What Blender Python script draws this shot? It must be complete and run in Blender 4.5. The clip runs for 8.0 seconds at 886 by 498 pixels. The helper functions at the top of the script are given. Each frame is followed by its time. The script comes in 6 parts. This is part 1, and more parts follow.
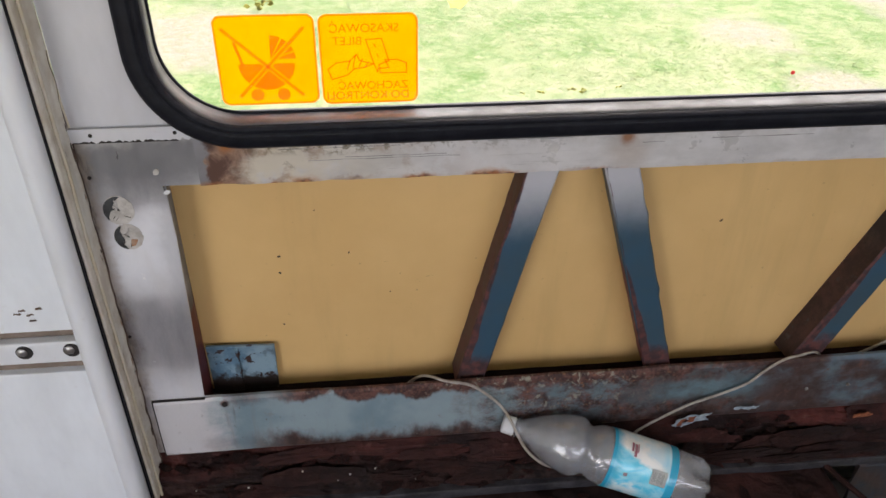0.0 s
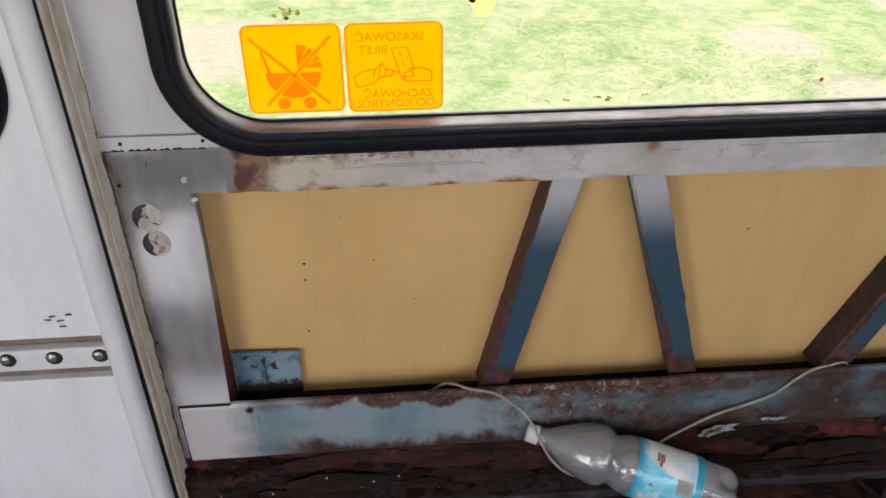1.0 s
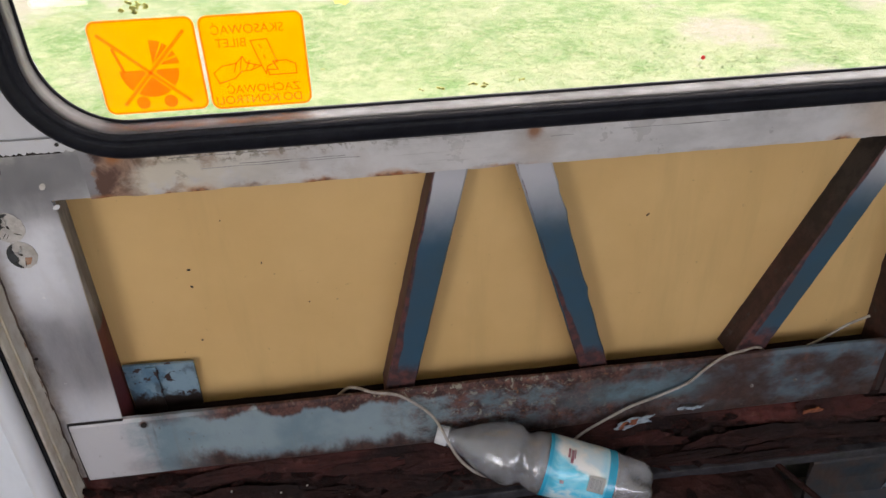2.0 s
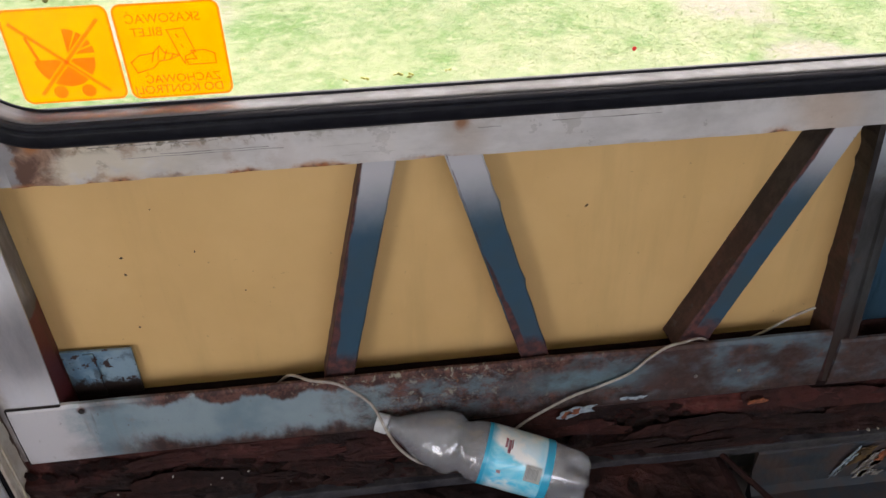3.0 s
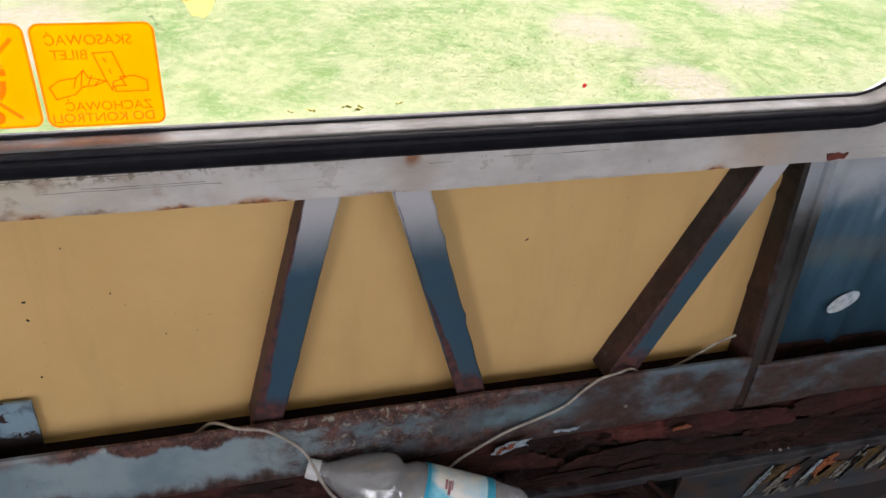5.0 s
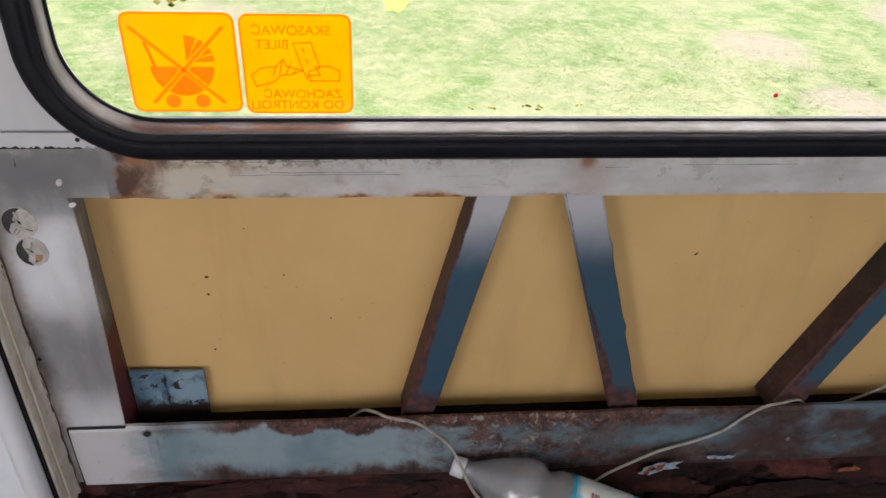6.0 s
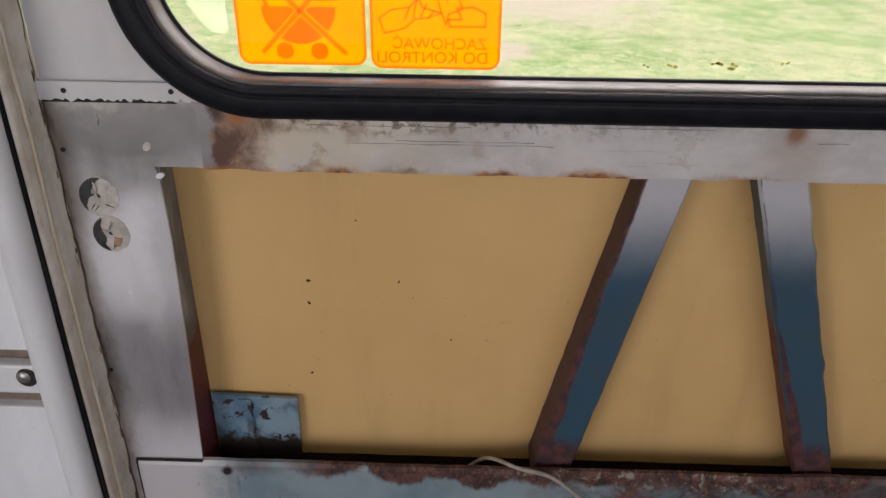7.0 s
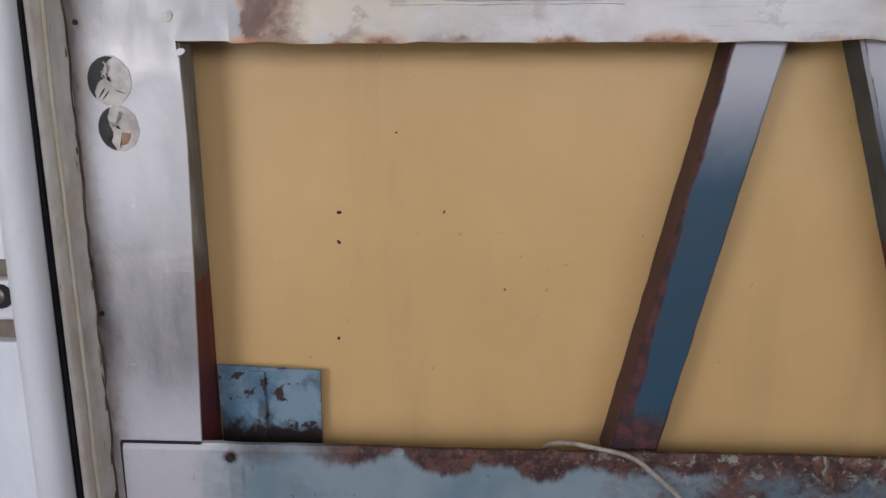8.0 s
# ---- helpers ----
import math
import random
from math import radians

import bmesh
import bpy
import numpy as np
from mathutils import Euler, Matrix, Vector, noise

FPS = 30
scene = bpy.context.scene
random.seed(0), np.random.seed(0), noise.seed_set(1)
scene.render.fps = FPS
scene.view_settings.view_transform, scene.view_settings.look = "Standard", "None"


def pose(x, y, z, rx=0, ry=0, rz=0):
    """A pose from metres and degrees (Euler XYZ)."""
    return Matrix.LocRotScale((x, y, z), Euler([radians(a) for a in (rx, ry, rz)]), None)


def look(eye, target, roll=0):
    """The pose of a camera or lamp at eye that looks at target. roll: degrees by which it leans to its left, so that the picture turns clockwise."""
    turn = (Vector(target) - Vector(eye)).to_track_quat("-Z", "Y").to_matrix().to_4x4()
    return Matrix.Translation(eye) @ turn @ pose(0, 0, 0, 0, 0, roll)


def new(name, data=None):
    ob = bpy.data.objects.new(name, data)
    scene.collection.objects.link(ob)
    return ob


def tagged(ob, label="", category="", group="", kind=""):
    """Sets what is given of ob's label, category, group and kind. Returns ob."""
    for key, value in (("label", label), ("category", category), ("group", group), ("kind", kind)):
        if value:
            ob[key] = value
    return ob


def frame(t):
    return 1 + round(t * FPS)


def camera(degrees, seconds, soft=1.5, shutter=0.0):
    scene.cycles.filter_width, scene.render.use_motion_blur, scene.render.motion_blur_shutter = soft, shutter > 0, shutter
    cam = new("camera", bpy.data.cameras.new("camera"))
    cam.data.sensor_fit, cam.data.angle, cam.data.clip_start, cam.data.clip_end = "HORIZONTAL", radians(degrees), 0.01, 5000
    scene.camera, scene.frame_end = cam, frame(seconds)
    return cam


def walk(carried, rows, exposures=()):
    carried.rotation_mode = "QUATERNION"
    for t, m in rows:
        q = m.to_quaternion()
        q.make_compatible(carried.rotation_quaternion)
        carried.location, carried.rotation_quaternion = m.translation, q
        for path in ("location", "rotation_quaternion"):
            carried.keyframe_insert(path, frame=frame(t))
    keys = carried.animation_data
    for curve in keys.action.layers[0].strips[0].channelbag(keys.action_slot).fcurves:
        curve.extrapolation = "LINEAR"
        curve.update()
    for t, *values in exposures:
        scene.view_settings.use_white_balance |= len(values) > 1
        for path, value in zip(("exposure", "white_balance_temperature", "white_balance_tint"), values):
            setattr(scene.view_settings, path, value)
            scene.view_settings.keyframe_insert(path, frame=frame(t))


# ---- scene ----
cam = camera(57.7, 8.0)
SKY, SUN, DAY = 0.82, 1.1, 8.0
EXPOSURES = [(0.0, -0.10, 6950, 16), (2.0, -0.19, 6950, 17), (3.5, -0.17, 6950, 18), (5.5, -0.17, 6950, 17), (6.5, -0.33, 7050, 18), (7.0, -0.41, 7150, 20), (7.6, -0.35, 6850, 20), (8.0, -0.11, 6550, 18)]
PATH = [
    (0, (0.207, 0.227, 0.913), (0.396, 1.830, -0.228), 1.0),
    (0.5, (0.195, 0.229, 0.915), (0.359, 1.842, -0.216), 0.8),
    (1, (0.205, 0.226, 0.913), (0.339, 1.846, -0.212), 0.0),
    (1.5, (0.230, 0.227, 0.912), (0.359, 1.843, -0.219), -1.3),
    (1.8, (0.272, 0.225, 0.892), (0.418, 1.849, -0.226), -2.0),
    (2, (0.316, 0.237, 0.887), (0.496, 1.857, -0.231), -1.5),
    (2.2, (0.362, 0.249, 0.880), (0.497, 1.866, -0.246), -2.2),
    (3.3, (0.404, 0.245, 0.904), (0.609, 1.805, -0.292), -0.0),
    (3.5, (0.395, 0.254, 0.900), (0.683, 1.791, -0.308), 1.5),
    (3.7, (0.391, 0.261, 0.898), (0.815, 1.771, -0.306), 4.5),
    (4, (0.351, 0.288, 0.911), (0.884, 1.767, -0.286), 6.3),
    (4.2, (0.334, 0.282, 0.904), (0.870, 1.791, -0.252), 5.6),
    (5.3, (0.323, 0.313, 0.896), (0.711, 1.880, -0.242), 4.2),
    (5.5, (0.309, 0.306, 0.890), (0.597, 1.901, -0.241), 3.0),
    (5.8, (0.301, 0.304, 0.884), (0.485, 1.915, -0.247), 1.9),
    (6, (0.292, 0.309, 0.886), (0.453, 1.918, -0.251), 2.5),
    (6.5, (0.269, 0.342, 0.857), (0.279, 1.965, -0.269), 0.3),
    (6.8, (0.246, 0.380, 0.779), (0.236, 2.076, -0.235), 0.7),
    (7, (0.246, 0.402, 0.727), (0.196, 2.128, -0.234), 0.5),
    (7.2, (0.243, 0.419, 0.663), (0.136, 2.199, -0.188), -0.2),
    (7.5, (0.224, 0.425, 0.566), (0.133, 2.251, -0.183), 0.3),
    (8, (0.221, 0.408, 0.459), (0.113, 2.323, -0.017), -0.2),
]
walk(cam, [(t, look(eye, target, roll)) for t, eye, target, roll in PATH], EXPOSURES)

# ---------------------------------------------------------------- world and light
world = bpy.data.worlds.new("sky")
scene.world = world
world.use_nodes = True
wn = world.node_tree
sky = wn.nodes.new("ShaderNodeTexSky")
sky.sky_type = "NISHITA"
sky.sun_disc = False
sky.sun_elevation, sky.sun_rotation = radians(60), radians(20)
sky.dust_density, sky.air_density, sky.ozone_density = 4.0, 1.0, 1.0
wn.nodes["Background"].inputs["Strength"].default_value = SKY
wn.links.new(sky.outputs[0], wn.nodes["Background"].inputs["Color"])

sun = new("sun", bpy.data.lights.new("sun", "SUN"))
sun.data.energy, sun.data.angle, sun.data.color = SUN, radians(25), (1.0, 0.97, 0.92)
sun.matrix_world = look((2.2, 6.2, 12.0), (0.0, 0.0, 0.0))

# area lamps added in the unseen, assumed openings opposite, standing in for daylight
for lx, lz, h, part_of in ((-1.06, 0.66, 1.36, 2.3), (0.6, 1.05, 0.64, 1.2), (1.95, 1.05, 0.64, 0.85)):
    lamp = new("opening_fill_lamp", bpy.data.lights.new("opening_fill_lamp", "AREA"))
    lamp.data.shape, lamp.data.size, lamp.data.size_y = "RECTANGLE", 1.15 if h < 1 else 0.9, h
    lamp.data.energy, lamp.data.color = DAY * part_of, (1.0, 0.97, 0.93)
    lamp.matrix_world = look((lx, -1.24, lz), (lx, 1.0, lz - 0.15))


# ---------------------------------------------------------------- materials
class Mat:
    def __init__(self, name):
        self.m = bpy.data.materials.new(name)
        self.m.use_nodes = True
        self.nt = self.m.node_tree
        self.b = self.nt.nodes["Principled BSDF"]
        self.out = self.nt.nodes["Material Output"]
        self.co = self.nt.nodes.new("ShaderNodeTexCoord").outputs["Object"]
        self.sep = None

    def put(self, sock, v):
        if isinstance(v, bpy.types.NodeSocket):
            self.nt.links.new(v, sock)
        elif isinstance(v, (tuple, list)) and len(v) == 3 and sock.type == "RGBA":
            sock.default_value = (*v, 1.0)
        else:
            sock.default_value = v

    def axis(self, i):
        if self.sep is None:
            self.sep = self.nt.nodes.new("ShaderNodeSeparateXYZ")
            self.nt.links.new(self.co, self.sep.inputs[0])
        return self.sep.outputs[i]

    def vec(self, stretch=(1, 1, 1), off=0.0):
        n = self.nt.nodes.new("ShaderNodeMapping")
        n.inputs["Scale"].default_value = stretch
        n.inputs["Location"].default_value = (off, off * 0.7, off * 1.3)
        self.nt.links.new(self.co, n.inputs[0])
        return n.outputs[0]

    def noise(self, scale, detail=5.0, rough=0.6, stretch=(1, 1, 1), off=0.0, warp=0.0):
        n = self.nt.nodes.new("ShaderNodeTexNoise")
        n.inputs["Scale"].default_value, n.inputs["Detail"].default_value = scale, detail
        n.inputs["Roughness"].default_value, n.inputs["Distortion"].default_value = rough, warp
        self.nt.links.new(self.vec(stretch, off), n.inputs["Vector"])
        return n.outputs["Fac"]

    def cells(self, scale, stretch=(1, 1, 1), off=0.0):
        n = self.nt.nodes.new("ShaderNodeTexVoronoi")
        n.inputs["Scale"].default_value = scale
        self.nt.links.new(self.vec(stretch, off), n.inputs["Vector"])
        return n.outputs["Distance"]

    def rand(self):
        return self.nt.nodes.new("ShaderNodeObjectInfo").outputs["Random"]

    def step(self, v, a, b, lo=0.0, hi=1.0):
        n = self.nt.nodes.new("ShaderNodeMapRange")
        n.interpolation_type = "SMOOTHSTEP"
        self.put(n.inputs["Value"], v)
        if a > b:
            a, b, lo, hi = b, a, hi, lo
        n.inputs["From Min"].default_value, n.inputs["From Max"].default_value = a, b
        n.inputs["To Min"].default_value, n.inputs["To Max"].default_value = lo, hi
        return n.outputs["Result"]

    def op(self, how, a, b=0.0):
        n = self.nt.nodes.new("ShaderNodeMath")
        n.operation = how
        self.put(n.inputs[0], a)
        self.put(n.inputs[1], b)
        return n.outputs[0]

    def mul(self, *v):
        r = v[0]
        for w in v[1:]:
            r = self.op("MULTIPLY", r, w)
        return r

    def add(self, a, b):
        return self.op("ADD", a, b)

    def top(self, a, b):
        return self.op("MAXIMUM", a, b)

    def mix(self, f, a, b):
        n = self.nt.nodes.new("ShaderNodeMix")
        n.data_type = "RGBA"
        self.put(n.inputs["Factor"], f)
        self.put(n.inputs[6], a)
        self.put(n.inputs[7], b)
        return n.outputs[2]

    def spot(self, x, z, r, soft=0.3, wob=None, flat=1.0):
        """1 within r of (x, z) in the wall's plane."""
        dx, dz = self.op("SUBTRACT", self.axis(0), x), self.mul(self.op("SUBTRACT", self.axis(2), z), flat)
        d = self.op("SQRT", self.add(self.mul(dx, dx), self.mul(dz, dz)))
        if wob is not None:
            d = self.add(d, self.mul(self.op("SUBTRACT", wob, 0.5), r * 1.8))
        return self.step(d, r * (1 + soft), r * (1 - soft))

    def done(self, color, rough=0.5, metal=0.0, bumps=(), spec=0.5):
        self.put(self.b.inputs["Base Color"], color)
        self.put(self.b.inputs["Roughness"], rough)
        self.put(self.b.inputs["Metallic"], metal)
        self.b.inputs["Specular IOR Level"].default_value = spec
        last = None
        for sock, strength, dist in bumps:
            n = self.nt.nodes.new("ShaderNodeBump")
            n.inputs["Strength"].default_value, n.inputs["Distance"].default_value = strength, dist
            self.nt.links.new(sock, n.inputs["Height"])
            if last:
                self.nt.links.new(last, n.inputs["Normal"])
            last = n.outputs[0]
        if last:
            self.nt.links.new(last, self.b.inputs["Normal"])
        return self.m


BLUE = (0.032, 0.080, 0.125)
WHITE = (0.78, 0.79, 0.82)


def m_white_paint(name, base=WHITE, dirt=0.5, off=0.0):
    k = Mat(name)
    c = k.mix(k.step(k.noise(9, 5, 0.65, (1, 1, 0.35), off), 0.35, 0.75), base, tuple(v * 0.84 for v in base))
    c = k.mix(k.mul(k.step(k.noise(70, 5, 0.7, off=off + 2), 0.62, 0.78), dirt), c, (0.42, 0.36, 0.30))
    c = k.mix(k.step(k.noise(38, 3, 0.6, off=off + 5), 0.765, 0.79), c, (0.10, 0.05, 0.035))
    return k.done(c, k.step(k.noise(40, 4), 0.3, 0.7, 0.32, 0.55), 0.0, ((k.noise(25, 3, off=off), 0.06, 0.01), (k.noise(260, 3), 0.05, 0.002)))


def m_pillar():
    """Bare and overpainted sheet: white overspray fading into scratched grey metal."""
    k = Mat("pillar_metal")
    z, x = k.axis(2), k.axis(0)
    n1, n2 = k.noise(14, 5, 0.6), k.noise(28, 5, 0.7, (1, 1, 0.3), 4.0)
    wob = k.mul(k.op("SUBTRACT", n1, 0.5), 0.07)
    zz, xx = k.add(z, wob), k.add(x, wob)
    cloud = k.noise(9, 3, 0.5, off=6)
    c = k.mix(k.step(n2, 0.3, 0.7), (0.31, 0.31, 0.33), (0.43, 0.425, 0.45))
    c = k.mix(k.mul(k.step(zz, 0.45, 0.49), k.step(cloud, 0.35, 0.6, 0.5, 1.0)), c, (0.225, 0.225, 0.24))
    white = k.mul(k.step(zz, 0.27, 0.37), k.step(k.add(zz, k.mul(x, -0.5)), 0.475, 0.425))
    white = k.mul(white, k.step(xx, -0.012, -0.034, 0.5, 1.0))
    white = k.top(white, k.mul(k.step(zz, 0.24, 0.14), 0.65))
    c = k.mix(white, c, (0.66, 0.665, 0.70))
    c = k.mix(k.mul(k.step(zz, 0.508, 0.520), 0.6), c, (0.50, 0.49, 0.48))
    c = k.mix(k.mul(k.step(k.noise(16, 4, 0.6, (1, 1, 0.25), 12), 0.56, 0.70), 0.35), c, (0.50, 0.48, 0.47))
    c = k.mix(k.mul(k.step(k.noise(45, 3, off=2), 0.69, 0.73), 0.8), c, (0.72, 0.71, 0.71))
    c = k.mix(k.step(k.noise(60, 3, off=8), 0.745, 0.77), c, (0.14, 0.09, 0.07))
    edge = k.mul(k.step(k.add(x, k.mul(k.noise(40, 4, 0.7, off=1), 0.030)), -0.052, -0.074), 0.75)
    c = k.mix(edge, c, k.mix(k.step(k.noise(55, 4, 0.7, (1, 1, 0.3), 7), 0.42, 0.6), (0.36, 0.29, 0.23), (0.13, 0.085, 0.06)))
    return k.done(c, k.step(n2, 0.3, 0.7, 0.26, 0.44), k.step(white, 0.0, 0.6, 0.45, 0.0), ((n1, 0.14, 0.012), (k.noise(240, 3, 0.6, (1, 1, 0.2)), 0.06, 0.002)))


def m_return():
    """The pillar's return: grey above, red primer below."""
    k = Mat("return_metal")
    z = k.add(k.axis(2), k.mul(k.noise(60, 4), 0.03))
    c = k.mix(k.step(k.noise(50, 5, 0.6, (1, 1, 0.3)), 0.35, 0.65), (0.30, 0.315, 0.34), (0.16, 0.165, 0.185))
    c = k.mix(k.step(k.add(z, k.mul(k.noise(20, 3, off=5), 0.06)), 0.37, 0.33), c, (0.10, 0.10, 0.11))
    c = k.mix(k.step(z, 0.300, 0.294), c, k.mix(k.noise(40, 4), (0.085, 0.015, 0.018), (0.15, 0.028, 0.030)))
    return k.done(c, 0.55, 0.0, ((k.noise(120, 4), 0.15, 0.003),))


def m_flange():
    """Side of the middle strut: dull blue above, red primer below."""
    k = Mat("flange_paint")
    z = k.add(k.axis(2), k.mul(k.noise(45, 4), 0.03))
    c = k.mix(k.step(k.noise(40, 5), 0.35, 0.65), (0.050, 0.072, 0.092), (0.090, 0.115, 0.135))
    c = k.mix(k.step(z, 0.330, 0.322), c, k.mix(k.step(k.noise(70, 5), 0.4, 0.6), (0.085, 0.020, 0.021), (0.17, 0.038, 0.036)))
    return k.done(c, 0.6, 0.0, ((k.noise(120, 4), 0.2, 0.003),))


def m_rail():
    """The strip below the window: warm white paint, scratched, stained brown near the pillar, rust nibbling its lower edge."""
    k = Mat("rail_paint")
    x, z = k.axis(0), k.axis(2)
    n, fine = k.noise(22, 6, 0.65, off=1), k.noise(95, 5, 0.7, off=16)
    xx = k.add(x, k.mul(k.op("SUBTRACT", n, 0.5), 0.07))
    zz = k.add(z, k.mul(k.op("SUBTRACT", n, 0.5), 0.02))
    c = k.mix(k.step(k.noise(11, 5, 0.6, (1, 1, 2)), 0.35, 0.7), (0.64, 0.62, 0.615), (0.47, 0.455, 0.45))
    c = k.mix(k.mul(k.step(k.noise(5, 4, 0.5, (1, 1, 0.3), 33), 0.50, 0.62), 0.5), c, (0.40, 0.385, 0.38))
    # fine horizontal scuffs
    scr = k.mul(k.step(k.noise(9, 4, 0.7, (1.5, 1, 60), 2.0), 0.60, 0.66), k.step(k.noise(6, 2, off=7), 0.45, 0.6))
    c = k.mix(k.mul(scr, 0.55), c, (0.22, 0.19, 0.17))
    # old cream paint and brownish bloom
    c = k.mix(k.mul(k.step(xx, 0.30, 0.10), k.step(k.noise(24, 5, 0.6, off=3), 0.40, 0.58), 0.75), c, (0.61, 0.54, 0.42))
    c = k.mix(k.mul(k.step(xx, 0.40, 0.12), k.step(k.noise(17, 5, 0.65, (1, 1, 1.3), off=9), 0.48, 0.60), 0.75), c, (0.33, 0.22, 0.155))
    # grime along the gasket
    grime = k.mul(k.step(zz, 0.493, 0.507), k.step(xx, 0.46, 0.20, 0.15, 1.0), k.step(fine, 0.47, 0.58))
    c = k.mix(k.mul(grime, 0.9), c, (0.13, 0.10, 0.055))
    # rust stain beside the pillar
    left = k.mul(k.step(xx, 0.098, 0.070), k.step(xx, 0.024, 0.040))
    stain = k.mix(k.step(k.noise(34, 5, 0.65, (1, 1, 0.8), 13, warp=0.6), 0.42, 0.60), (0.085, 0.032, 0.022), (0.34, 0.21, 0.15))
    stain = k.mix(k.spot(0.066, 0.510, 0.007, 0.7, fine), stain, (0.33, 0.12, 0.035))
    stain = k.mix(k.mul(k.step(zz, 0.500, 0.512), k.step(x, 0.062, 0.050)), stain, (0.05, 0.02, 0.018))
    c = k.mix(k.mul(left, k.step(n, 0.25, 0.45, 0.65, 0.95)), c, stain)
    bare = k.step(k.add(x, k.mul(k.op("SUBTRACT", k.noise(48, 5, 0.7, off=25), 0.5), 0.036)), 0.047, 0.041)
    c = k.mix(bare, c, k.mix(k.step(n, 0.35, 0.65), (0.225, 0.225, 0.24), (0.28, 0.275, 0.295)))
    # rust nibbles at the lower edge
    low = k.mul(k.step(k.add(z, k.mul(k.op("SUBTRACT", k.noise(34, 5, 0.7, (1, 1, 0.4), 6), 0.5), 0.022)), 0.4685, 0.4645), k.step(k.noise(8, 3, off=12), 0.50, 0.62, 0.1, 0.7), k.step(x, 0.75, 0.45, 0.3, 1.0))
    c = k.mix(low, c, k.mix(k.step(k.noise(80, 5), 0.4, 0.6), (0.10, 0.03, 0.02), (0.45, 0.21, 0.09)))
    for rx, rr in ((0.045, 0.009), (0.112, 0.005), (0.143, 0.012), (0.262, 0.008), (0.276, 0.010), (0.335, 0.009), (0.352, 0.013), (0.372, 0.007), (0.86, 0.012)):
        c = k.mix(k.mul(k.spot(rx, 0.4620, rr * 1.3, 0.7, fine, 2.2), 0.7), c, (0.45, 0.20, 0.075))
        c = k.mix(k.mul(k.spot(rx, 0.4620, rr * 0.8, 0.5, k.noise(90, 5, 0.75, off=rx * 90), 1.8), 0.95), c, k.mix(k.step(k.noise(150, 4), 0.4, 0.6), (0.055, 0.018, 0.012), (0.33, 0.11, 0.035)))
    c = k.mix(k.spot(0.502, 0.503, 0.009, 0.6, n), c, (0.26, 0.11, 0.05))
    c = k.mix(k.mul(k.spot(0.505, 0.485, 0.022, 0.9, n), 0.35), c, (0.42, 0.32, 0.24))
    c = k.mix(k.mul(k.spot(0.91, 0.485, 0.04, 0.8, n), 0.4), c, (0.52, 0.33, 0.18))
    return k.done(c, k.step(n, 0.3, 0.7, 0.26, 0.46), k.step(bare, 0.0, 1.0, 0.15, 0.45), ((n, 0.2, 0.004), (k.noise(180, 3), 0.06, 0.002)))


